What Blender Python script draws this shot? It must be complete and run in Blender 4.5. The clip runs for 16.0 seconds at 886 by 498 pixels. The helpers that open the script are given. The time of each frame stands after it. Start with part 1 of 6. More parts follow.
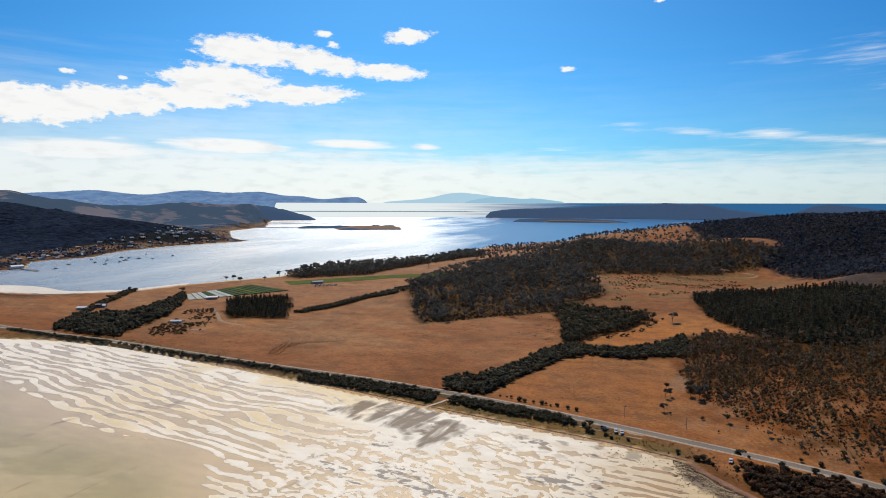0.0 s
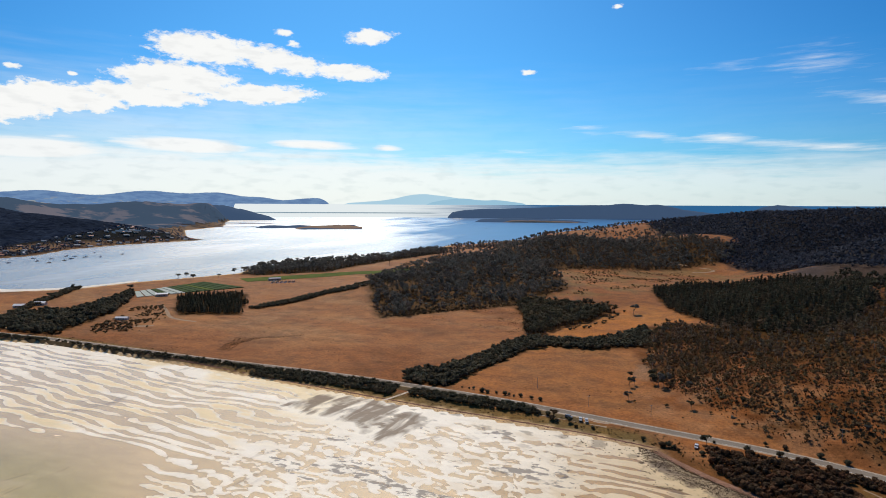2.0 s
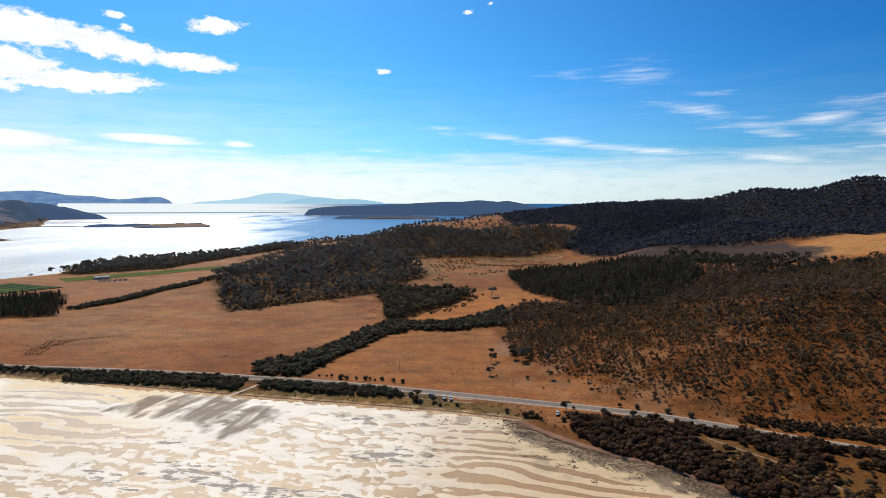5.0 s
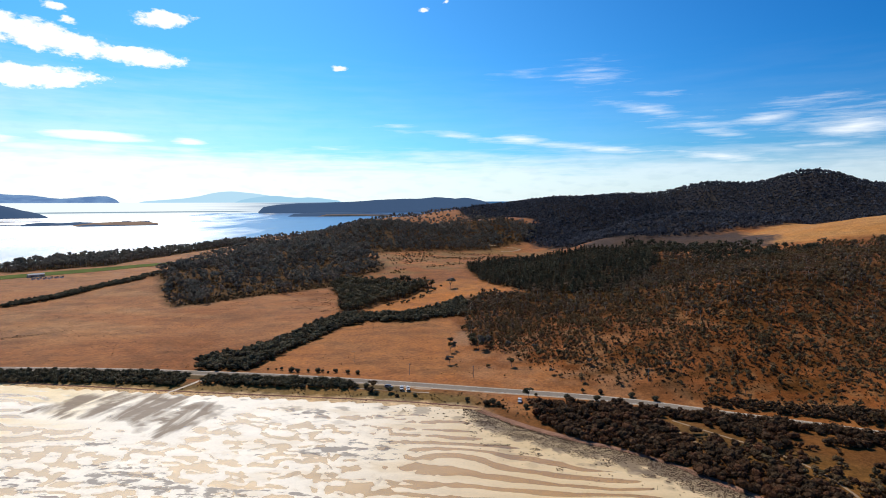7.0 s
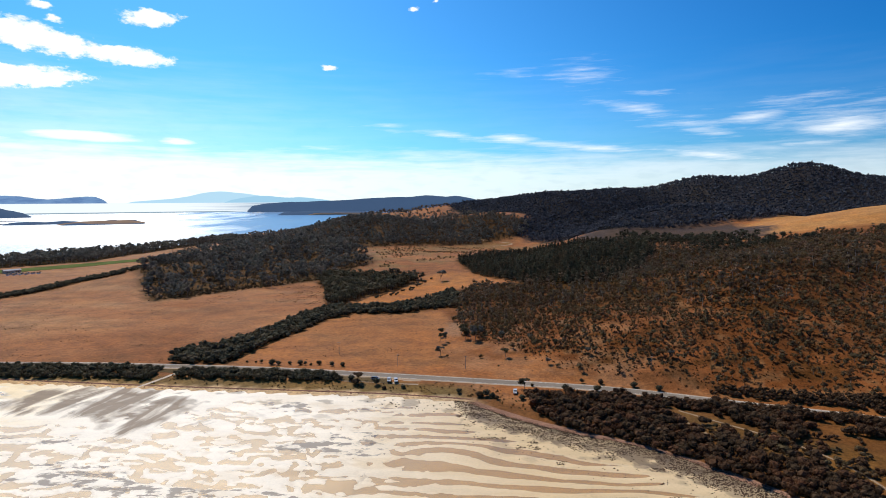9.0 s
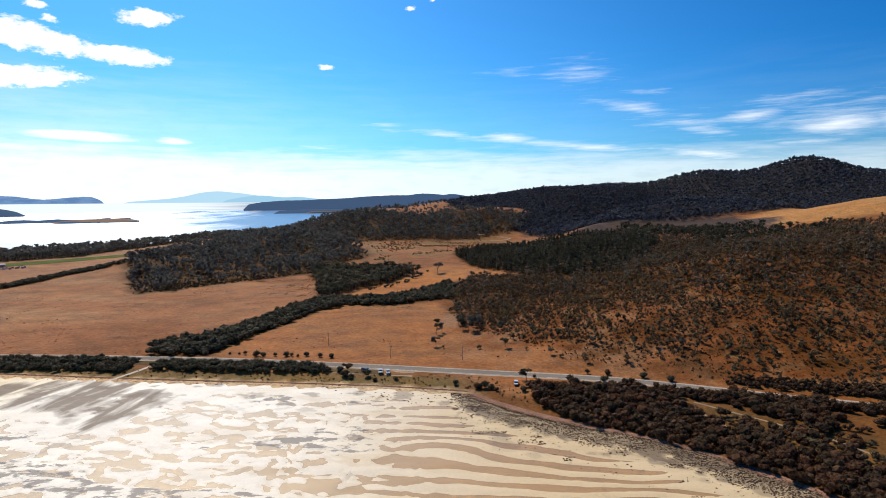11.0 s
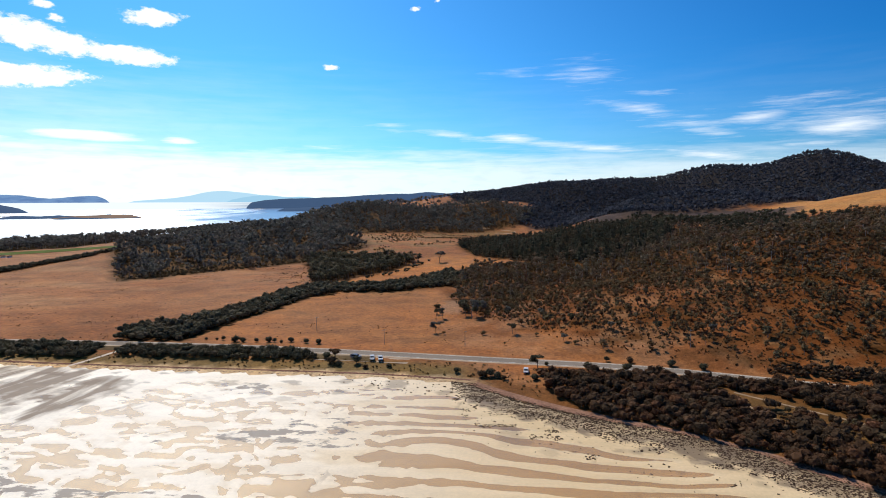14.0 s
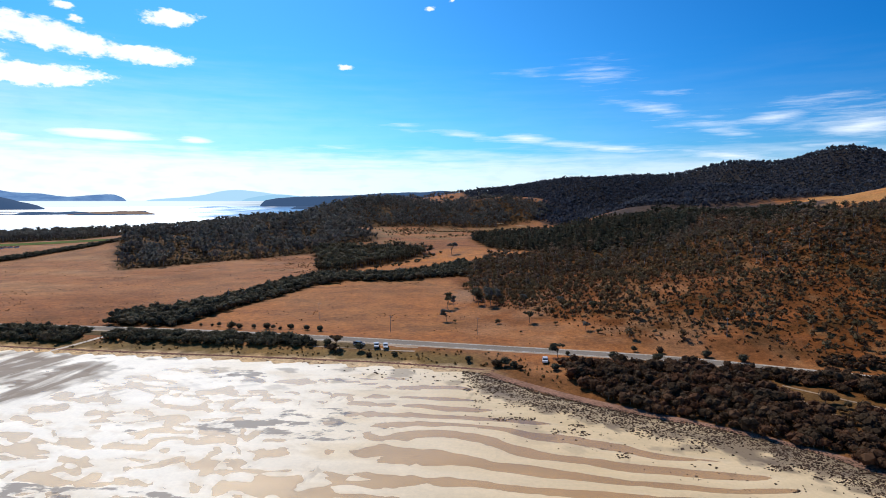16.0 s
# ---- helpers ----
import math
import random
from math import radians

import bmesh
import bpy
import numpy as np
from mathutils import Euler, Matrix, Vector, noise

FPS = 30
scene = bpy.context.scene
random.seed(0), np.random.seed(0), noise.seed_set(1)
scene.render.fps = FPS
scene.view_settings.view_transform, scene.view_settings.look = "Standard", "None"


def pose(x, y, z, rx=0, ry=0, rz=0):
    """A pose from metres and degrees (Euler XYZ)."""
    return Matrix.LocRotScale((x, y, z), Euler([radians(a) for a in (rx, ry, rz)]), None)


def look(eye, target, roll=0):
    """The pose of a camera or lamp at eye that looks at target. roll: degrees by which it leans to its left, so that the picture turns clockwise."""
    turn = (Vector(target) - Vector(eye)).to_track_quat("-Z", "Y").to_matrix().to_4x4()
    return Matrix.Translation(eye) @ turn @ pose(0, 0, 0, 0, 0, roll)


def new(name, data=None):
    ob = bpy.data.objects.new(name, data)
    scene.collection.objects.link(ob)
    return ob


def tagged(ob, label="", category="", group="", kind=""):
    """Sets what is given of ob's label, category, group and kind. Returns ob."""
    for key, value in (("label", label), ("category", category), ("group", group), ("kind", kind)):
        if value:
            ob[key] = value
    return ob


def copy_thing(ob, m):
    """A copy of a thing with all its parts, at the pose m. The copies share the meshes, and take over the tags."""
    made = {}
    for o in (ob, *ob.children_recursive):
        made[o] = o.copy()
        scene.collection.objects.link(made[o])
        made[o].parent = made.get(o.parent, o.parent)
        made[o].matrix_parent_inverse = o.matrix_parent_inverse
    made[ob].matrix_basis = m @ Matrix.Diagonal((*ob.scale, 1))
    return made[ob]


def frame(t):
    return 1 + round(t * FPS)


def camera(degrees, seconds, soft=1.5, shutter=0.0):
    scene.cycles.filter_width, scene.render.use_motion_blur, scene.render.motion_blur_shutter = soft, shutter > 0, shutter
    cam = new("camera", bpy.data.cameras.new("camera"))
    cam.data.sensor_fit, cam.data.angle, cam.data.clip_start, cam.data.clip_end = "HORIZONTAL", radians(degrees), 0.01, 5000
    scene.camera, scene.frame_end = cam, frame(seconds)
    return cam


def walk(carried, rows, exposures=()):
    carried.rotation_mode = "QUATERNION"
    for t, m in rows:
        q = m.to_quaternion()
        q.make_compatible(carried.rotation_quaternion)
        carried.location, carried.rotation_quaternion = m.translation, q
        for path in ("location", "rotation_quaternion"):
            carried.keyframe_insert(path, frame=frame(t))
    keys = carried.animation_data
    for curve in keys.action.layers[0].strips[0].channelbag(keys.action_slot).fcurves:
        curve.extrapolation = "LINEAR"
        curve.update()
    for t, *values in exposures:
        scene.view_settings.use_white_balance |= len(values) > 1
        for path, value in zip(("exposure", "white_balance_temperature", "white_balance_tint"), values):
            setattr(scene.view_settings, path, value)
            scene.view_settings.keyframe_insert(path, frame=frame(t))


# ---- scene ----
cam = camera(73.92, 16.0, soft=0.75)
PATH = [
    (0, look((5.08, -98.86, 132.42), (-186.26, 361.53, 94.57), 0.15)),
    (0.5, look((4.09, -95.55, 129.58), (-183.02, 366.60, 92.02), 0.28)),
    (1, look((3.13, -92.79, 126.79), (-177.70, 371.91, 89.88), 0.30)),
    (1.5, look((2.37, -89.51, 124.10), (-169.49, 378.60, 87.56), 0.30)),
    (2, look((1.68, -85.88, 121.74), (-159.99, 385.85, 85.25), 0.29)),
    (2.5, look((0.95, -82.28, 119.31), (-147.57, 393.76, 82.88), 0.22)),
    (3, look((-0.21, -78.84, 116.65), (-131.49, 402.24, 80.17), 0.21)),
    (3.5, look((-0.95, -75.79, 114.28), (-111.37, 410.50, 77.83), 0.18)),
    (4, look((-1.47, -72.10, 111.62), (-90.02, 418.65, 75.33), 0.13)),
    (4.5, look((-1.67, -69.02, 108.94), (-66.70, 425.39, 72.52), 0.10)),
    (7, look((-1.84, -51.20, 97.39), (-12.02, 447.19, 58.50), -0.20)),
    (7.5, look((-1.75, -46.83, 94.75), (-9.27, 451.58, 55.62), -0.25)),
    (8, look((-1.87, -42.54, 92.46), (-7.19, 455.88, 53.11), -0.28)),
    (8.5, look((-1.89, -37.69, 90.18), (-5.23, 460.73, 50.69), -0.37)),
    (9, look((-1.53, -33.26, 87.80), (-4.08, 465.17, 48.28), -0.41)),
    (11.5, look((-0.43, -9.93, 76.08), (-0.56, 488.46, 35.95), -0.54)),
    (12, look((-0.15, -4.97, 73.66), (-0.27, 493.44, 33.73), -0.50)),
    (12.5, look((0.00, 0.00, 71.33), (0.00, 498.40, 31.35), -0.47)),
    (13, look((0.26, 4.97, 69.03), (-0.13, 503.38, 29.20), -0.42)),
    (13.5, look((0.18, 9.95, 66.66), (-1.25, 508.36, 26.80), -0.38)),
    (14, look((0.65, 14.69, 64.36), (-3.02, 513.10, 24.66), -0.32)),
    (14.5, look((0.75, 19.62, 61.97), (-4.59, 518.01, 22.22), -0.23)),
    (15, look((1.03, 24.21, 59.59), (-6.90, 522.58, 20.02), -0.17)),
    (15.5, look((1.16, 28.48, 57.31), (-9.80, 526.80, 17.89), -0.11)),
    (16, look((1.08, 33.61, 55.00), (-13.60, 531.81, 15.25), -0.05)),
]
EXPOSURE = 0.0
walk(cam, PATH, [(0, EXPOSURE - 0.34, 6780, 10), (3, EXPOSURE - 0.33, 6780, 10), (4.5, EXPOSURE - 0.23, 6700, 10), (7.5, EXPOSURE - 0.06, 6580, 10), (14.6, EXPOSURE - 0.06, 6540, 10),
                 (15.3, EXPOSURE - 0.06, 6300, 10), (16, EXPOSURE - 0.08, 6130, 10)])

# ---- light ----
SUN_AZIMUTH = -26.0   # degrees to the right of +y
SUN_HEIGHT = 47.0
sun_way = Vector((math.sin(radians(SUN_AZIMUTH)) * math.cos(radians(SUN_HEIGHT)),
                  math.cos(radians(SUN_AZIMUTH)) * math.cos(radians(SUN_HEIGHT)), math.sin(radians(SUN_HEIGHT))))
sun = new("sun", bpy.data.lights.new("sun", "SUN"))
sun.data.energy, sun.data.angle, sun.data.color = 4.3, radians(0.53), (1.0, 0.90, 0.77)
sun.matrix_world = look(sun_way * 1000, (0, 0, 0))

# Clouds by direction: degrees to the right of +y, degrees above the horizon, half width, half height, density, fall to the right.
CUMULUS = [
    (-40.4, 13.50, 5.4, 1.4, 1.3, 0.03), (-34.4, 13.00, 5.2, 1.2, 1.1, 0.14), (-28.0, 12.35, 4, 0.75, 1.1, 0.05), (-42.9, 10.80, 5.6, 1.6, 1.3, 0),
    (-36.3, 10.00, 5.9, 1, 1.2, -0.03), (-45.4, 9.30, 6, 1.1, 1.2, 0), (-51.4, 8.60, 5.6, 1.3, 1.3, 0), (-56.9, 7.80, 6.5, 1.7, 1.3, 0), (-64.4, 8.10, 7, 2, 1.2, 0),
    (-26.0, 15.50, 2.4, 0.75, 0.95, -0.05), (-33.8, 15.40, 0.95, 0.38, 0.8, 0), (-33.1, 14.50, 0.6, 0.3, 0.45, 0), (-54.7, 10.60, 0.7, 0.25, 0.7, 0), (-50.7, 10.45, 0.45, 0.25, 0.6, 0),
    (-11.0, 12.45, 0.7, 0.26, 0.6, 0), (-3.0, 17.60, 0.48, 0.18, 0.4, -0.1), (-0.8, 18.30, 0.3, 0.18, 0.5, -0.2)]
CIRRUS = [
    (-42.5, 5.2, 8.0, 1.05, 2.6, 0.02), (-31.4, 5.65, 6.0, 0.62, 2.2, 0.02), (-24.3, 5.5, 2.2, 0.45, 1.7, 0.04), (-54.0, 4.4, 9.0, 1.3, 2.6, 0.0), (-64.0, 4.4, 9.0, 1.4, 2.4, 0.0), (-51.5, 5.5, 3.6, 0.5, 1.0, 0.0),
    (-5.4, 7.3, 4.6, 0.32, 0.55, 0.06), (-0.3, 6.5, 4.0, 0.5, 0.85, 0.08), (6.2, 5.95, 3.4, 0.7, 1.25, 0.08), (13.8, 5.0, 7.6, 0.55, 1.0, 0.10), (24.3, 4.0, 6.2, 0.75, 1.1, 0.08),
    (18.0, 8.3, 5.0, 0.75, 0.62, 0.20), (27.3, 7.0, 3.6, 0.75, 0.95, -0.02), (33.4, 5.9, 4.4, 1.15, 1.25, 0.0), (40.0, 6.2, 6.0, 1.6, 1.2, 0.0), (23.8, 6.1, 3.6, 0.7, 0.7, 0.14),
    (12.8, 11.6, 3.4, 1.3, 0.42, 0.05), (6.6, 11.9, 2.6, 0.5, 0.3, 0.0), (34.0, 6.4, 9.0, 2.2, 0.5, 0.0), (23.0, 6.6, 7.0, 1.4, 0.4, 0.10), (9.0, 5.5, 20.0, 0.5, 0.62, 0.09), (-12.0, 5.2, 4.2, 0.3, 0.75, 0.04), (5.7, 4.3, 6.2, 0.45, 0.6, 0.0), (22.0, 3.1, 9.0, 0.6, 0.7, 0.0),
    (30.5, 8.3, 5.0, 0.5, 0.5, -0.05), (19.6, 9.6, 2.6, 0.32, 0.4, 0.06), (32.0, 4.6, 5.0, 0.6, 0.6, 0.0)]
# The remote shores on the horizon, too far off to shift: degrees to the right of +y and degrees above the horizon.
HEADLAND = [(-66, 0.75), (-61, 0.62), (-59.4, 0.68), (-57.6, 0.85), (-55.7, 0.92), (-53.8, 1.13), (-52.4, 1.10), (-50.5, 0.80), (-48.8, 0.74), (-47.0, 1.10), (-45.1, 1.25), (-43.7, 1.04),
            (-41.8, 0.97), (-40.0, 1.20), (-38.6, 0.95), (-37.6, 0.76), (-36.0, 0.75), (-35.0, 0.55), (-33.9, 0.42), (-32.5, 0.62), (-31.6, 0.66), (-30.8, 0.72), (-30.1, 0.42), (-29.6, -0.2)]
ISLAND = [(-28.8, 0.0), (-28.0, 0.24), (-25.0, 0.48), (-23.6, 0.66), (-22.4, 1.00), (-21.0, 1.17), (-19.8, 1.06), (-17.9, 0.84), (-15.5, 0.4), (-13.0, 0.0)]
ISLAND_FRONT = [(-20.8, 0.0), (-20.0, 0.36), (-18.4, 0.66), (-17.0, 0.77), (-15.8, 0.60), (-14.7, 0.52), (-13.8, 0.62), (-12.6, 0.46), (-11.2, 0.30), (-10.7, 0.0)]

world = bpy.data.worlds.new("world")
scene.world = world
world.use_nodes = True
wn, wl = world.node_tree.nodes, world.node_tree.links
wn.clear()


def wnode(kind, **values):
    n = wn.new(kind)
    for key, value in values.items():
        n.inputs[int(key[1:])].default_value = value
    return n


def wmath(op, a, b=None, c=None):
    n = wn.new("ShaderNodeMath")
    n.operation = op
    for k, v in enumerate((a, b, c)):
        if v is None:
            continue
        if isinstance(v, (int, float)):
            n.inputs[k].default_value = v
        else:
            wl.new(v, n.inputs[k])
    return n.outputs[0]


sky = wn.new("ShaderNodeTexSky")
sky.sky_type, sky.sun_disc = "NISHITA", False
sky.sun_elevation, sky.sun_rotation = radians(SUN_HEIGHT), radians(SUN_AZIMUTH)
sky.air_density, sky.dust_density, sky.ozone_density = 1.0, 0.6, 2.5
coord = wn.new("ShaderNodeTexCoord")
split = wn.new("ShaderNodeSeparateXYZ")
wl.new(coord.outputs["Generated"], split.inputs[0])
above = wn.new("ShaderNodeCombineXYZ")      # the sky's colour at the horizon goes on below it
wl.new(split.outputs[0], above.inputs[0])
wl.new(split.outputs[1], above.inputs[1])
wl.new(wmath("MAXIMUM", split.outputs[2], 0.012), above.inputs[2])
wl.new(above.outputs[0], sky.inputs[0])
azimuth = wmath("MULTIPLY", wmath("ARCTAN2", split.outputs[0], split.outputs[1]), 57.2958)
rise = wmath("MULTIPLY", wmath("ARCSINE", split.outputs[2]), 57.2958)


def sky_noise(sx, sy, scale, detail, rough):
    join = wn.new("ShaderNodeCombineXYZ")
    wl.new(wmath("MULTIPLY", azimuth, sx), join.inputs[0])
    wl.new(wmath("MULTIPLY", rise, sy), join.inputs[1])
    n = wn.new("ShaderNodeTexNoise")
    n.inputs["Scale"].default_value, n.inputs["Detail"].default_value, n.inputs["Roughness"].default_value = scale, detail, rough
    wl.new(join.outputs[0], n.inputs["Vector"])
    return n.outputs["Fac"]


def cloud_field(blobs):
    best = None
    for a, e, ra, re, dense, fall in blobs:
        off = wmath("SUBTRACT", azimuth, a)
        u = wmath("DIVIDE", off, ra)
        v = wmath("DIVIDE", wmath("ADD", wmath("SUBTRACT", rise, e), wmath("MULTIPLY", off, fall)), re)
        r = wmath("ADD", wmath("MULTIPLY", u, u), wmath("MULTIPLY", v, v))
        f = wmath("MULTIPLY", wmath("SUBTRACT", 1.0, wmath("SQRT", r)), dense)
        best = f if best is None else wmath("MAXIMUM", best, f)
    return best


def ramp_of(value, low, high):
    n = wn.new("ShaderNodeMapRange")
    n.interpolation_type = "SMOOTHSTEP"
    n.inputs[1].default_value, n.inputs[2].default_value = low, high
    wl.new(value, n.inputs[0])
    return n.outputs[0]


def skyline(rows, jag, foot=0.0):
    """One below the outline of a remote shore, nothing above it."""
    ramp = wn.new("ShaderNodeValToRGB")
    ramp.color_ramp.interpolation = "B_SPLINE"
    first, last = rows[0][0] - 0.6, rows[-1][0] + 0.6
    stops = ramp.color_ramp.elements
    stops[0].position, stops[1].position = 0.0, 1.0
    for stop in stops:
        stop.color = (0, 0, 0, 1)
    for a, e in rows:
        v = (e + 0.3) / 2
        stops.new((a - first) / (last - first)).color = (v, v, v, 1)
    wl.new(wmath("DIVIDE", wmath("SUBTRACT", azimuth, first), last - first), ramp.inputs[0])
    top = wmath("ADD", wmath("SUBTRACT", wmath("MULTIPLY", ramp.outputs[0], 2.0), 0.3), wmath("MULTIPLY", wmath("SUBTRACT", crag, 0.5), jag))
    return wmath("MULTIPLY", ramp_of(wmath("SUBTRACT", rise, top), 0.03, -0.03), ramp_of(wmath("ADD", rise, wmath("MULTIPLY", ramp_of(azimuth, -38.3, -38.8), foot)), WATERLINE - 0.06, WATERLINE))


def layered(under, over, share):
    n = wn.new("ShaderNodeMix")
    n.data_type = "RGBA"
    wl.new(share, n.inputs[0])
    for k, v in ((6, under), (7, over)):
        if isinstance(v, tuple):
            n.inputs[k].default_value = (*v, 1)
        else:
            wl.new(v, n.inputs[k])
    return n.outputs[2]


puff = sky_noise(1.0, 2.0, 0.75, 7.0, 0.62)
wisp = sky_noise(0.2, 2.0, 0.6, 5.0, 0.55)
hair = sky_noise(0.32, 3.4, 0.8, 6.0, 0.62)
crag = sky_noise(1.0, 0.0, 1.6, 4.0, 0.6)
cumulus = ramp_of(wmath("ADD", cloud_field(CUMULUS), wmath("MULTIPLY", wmath("SUBTRACT", puff, 0.5), 1.9)), -0.04, 0.42)
cirrus = wmath("MULTIPLY", ramp_of(wmath("ADD", cloud_field(CIRRUS), wmath("MULTIPLY", wmath("SUBTRACT", hair, 0.5), 1.5)), -0.12, 1.55), 0.95)
# A veil of thin high cloud low over the horizon, torn into streaks along its upper edge and thicker towards the sun.
low = ramp_of(wmath("ADD", rise, wmath("ADD", wmath("MULTIPLY", wmath("SUBTRACT", wisp, 0.5), 4.0), wmath("SUBTRACT", wmath("MULTIPLY", wmath("SUBTRACT", hair, 0.5), 1.5), wmath("MULTIPLY", ramp_of(azimuth, -5.0, -50.0), 1.3)))), 6.2, 2.2)
high_veil = wmath("MULTIPLY", ramp_of(wmath("ADD", rise, wmath("MULTIPLY", wmath("SUBTRACT", wisp, 0.5), 7.0)), 14.0, 2.5), wmath("ADD", 0.14, wmath("MULTIPLY", ramp_of(azimuth, 0.0, -45.0), 0.48)))
veil = wmath("MULTIPLY", wmath("MAXIMUM", low, high_veil), wmath("ADD", 0.62, wmath("MULTIPLY", ramp_of(azimuth, 40.0, -30.0), 0.38)))
cover = wmath("MAXIMUM", wmath("MAXIMUM", cumulus, cirrus), wmath("MULTIPLY", veil, 0.86))
blend = wn.new("ShaderNodeMix")
blend.data_type = "RGBA"
wl.new(cover, blend.inputs[0])
tone = wn.new("ShaderNodeMix")
tone.data_type, tone.blend_type = "RGBA", "MULTIPLY"
tone.inputs[0].default_value = 1.0
depth = wn.new("ShaderNodeMix")          # the blue deepens away from the sun
depth.data_type = "RGBA"
depth.inputs[6].default_value, depth.inputs[7].default_value = (0.030, 0.345, 0.65, 1), (0.20, 0.60, 0.87, 1)
wl.new(ramp_of(wmath("ABSOLUTE", wmath("SUBTRACT", azimuth, SUN_AZIMUTH)), 80.0, 5.0), depth.inputs[0])
wl.new(depth.outputs[2], tone.inputs[7])
deep = wn.new("ShaderNodeGamma")
deep.inputs[1].default_value = 1.25
wl.new(sky.outputs[0], deep.inputs[0])
wl.new(deep.outputs[0], tone.inputs[6])
wl.new(tone.outputs[2], blend.inputs[6])
# Thin cloud low under the sun scatters its light forward and is brighter there.
shine = wn.new("ShaderNodeMix")
shine.data_type = "RGBA"
shine.inputs[6].default_value, shine.inputs[7].default_value = (11.6, 12.0, 12.3, 1), (12.2, 12.4, 12.5, 1)
wl.new(wmath("MULTIPLY", ramp_of(wmath("ABSOLUTE", wmath("SUBTRACT", azimuth, SUN_AZIMUTH - 4.0)), 30.0, 4.0), ramp_of(rise, 11.0, 3.0)), shine.inputs[0])
fold = wn.new("ShaderNodeMix")
fold.data_type = "RGBA"
fold.inputs[7].default_value = (8.6, 9.1, 9.6, 1)
wl.new(shine.outputs[2], fold.inputs[6])
wl.new(wmath("MULTIPLY", ramp_of(sky_noise(0.5, 1.6, 0.9, 3.0, 0.5), 0.48, 0.68), 0.32), fold.inputs[0])
wl.new(fold.outputs[2], blend.inputs[7])
# Past the last of the bay the open sea runs on to the horizon, its sun glitter painted in.
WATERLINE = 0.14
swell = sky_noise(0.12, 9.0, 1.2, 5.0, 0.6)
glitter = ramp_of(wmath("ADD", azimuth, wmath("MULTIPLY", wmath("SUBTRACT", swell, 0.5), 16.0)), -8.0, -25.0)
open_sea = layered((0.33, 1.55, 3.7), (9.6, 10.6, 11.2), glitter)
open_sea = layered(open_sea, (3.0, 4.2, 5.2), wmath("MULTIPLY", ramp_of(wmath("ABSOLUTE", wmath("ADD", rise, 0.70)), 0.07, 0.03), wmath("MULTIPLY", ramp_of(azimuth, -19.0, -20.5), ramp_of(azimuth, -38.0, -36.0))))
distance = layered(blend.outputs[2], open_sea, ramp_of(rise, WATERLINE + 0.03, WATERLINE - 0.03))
# Remote shores painted on the backdrop, with distance haze in their pale blues.
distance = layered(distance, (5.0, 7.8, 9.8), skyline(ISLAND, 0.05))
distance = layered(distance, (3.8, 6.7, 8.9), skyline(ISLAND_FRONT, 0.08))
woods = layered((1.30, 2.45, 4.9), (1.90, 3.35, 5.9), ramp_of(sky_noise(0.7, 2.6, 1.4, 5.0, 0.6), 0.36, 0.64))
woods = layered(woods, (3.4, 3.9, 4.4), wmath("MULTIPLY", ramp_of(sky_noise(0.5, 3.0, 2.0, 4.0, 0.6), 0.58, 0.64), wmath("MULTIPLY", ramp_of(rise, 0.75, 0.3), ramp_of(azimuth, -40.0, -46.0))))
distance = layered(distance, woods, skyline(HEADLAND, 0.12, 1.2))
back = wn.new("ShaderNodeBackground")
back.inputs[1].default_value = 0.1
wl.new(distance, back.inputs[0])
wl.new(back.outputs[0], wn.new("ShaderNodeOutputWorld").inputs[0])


# ---- materials ----
def material(name):
    m = bpy.data.materials.new(name)
    m.use_nodes = True
    return m, m.node_tree.nodes, m.node_tree.links, m.node_tree.nodes["Principled BSDF"]


def noise_of(nodes, links, scale, detail=5.0, rough=0.6, where="Object", stretch=(1, 1, 1)):
    c = nodes.new("ShaderNodeTexCoord")
    g = nodes.new("ShaderNodeMapping")
    g.inputs[3].default_value = stretch
    links.new(c.outputs[where], g.inputs[0])
    n = nodes.new("ShaderNodeTexNoise")
    n.inputs["Scale"].default_value, n.inputs["Detail"].default_value, n.inputs["Roughness"].default_value = scale, detail, rough
    links.new(g.outputs[0], n.inputs["Vector"])
    return n.outputs["Fac"]


def spread(nodes, links, value, low, high, out_low, out_high):
    n = nodes.new("ShaderNodeMapRange")
    for k, v in zip((1, 2, 3, 4), (low, high, out_low, out_high)):
        n.inputs[k].default_value = v
    links.new(value, n.inputs[0])
    return n.outputs[0]


def times(nodes, links, colour, value):
    n = nodes.new("ShaderNodeMix")
    n.data_type, n.blend_type = "RGBA", "MULTIPLY"
    n.inputs[0].default_value = 1.0
    links.new(colour, n.inputs[6])
    links.new(value, n.inputs[7])
    return n.outputs[2]


def mixed(nodes, links, value, a, b):
    n = nodes.new("ShaderNodeMix")
    n.data_type = "RGBA"
    links.new(value, n.inputs[0])
    for k, v in ((6, a), (7, b)):
        if isinstance(v, tuple):
            n.inputs[k].default_value = (*v, 1)
        else:
            links.new(v, n.inputs[k])
    return n.outputs[2]


def bump_of(nodes, links, value, shader, strength, distance):
    n = nodes.new("ShaderNodeBump")
    n.inputs["Strength"].default_value, n.inputs["Distance"].default_value = strength, distance
    links.new(value, n.inputs["Height"])
    links.new(n.outputs[0], shader.inputs["Normal"])


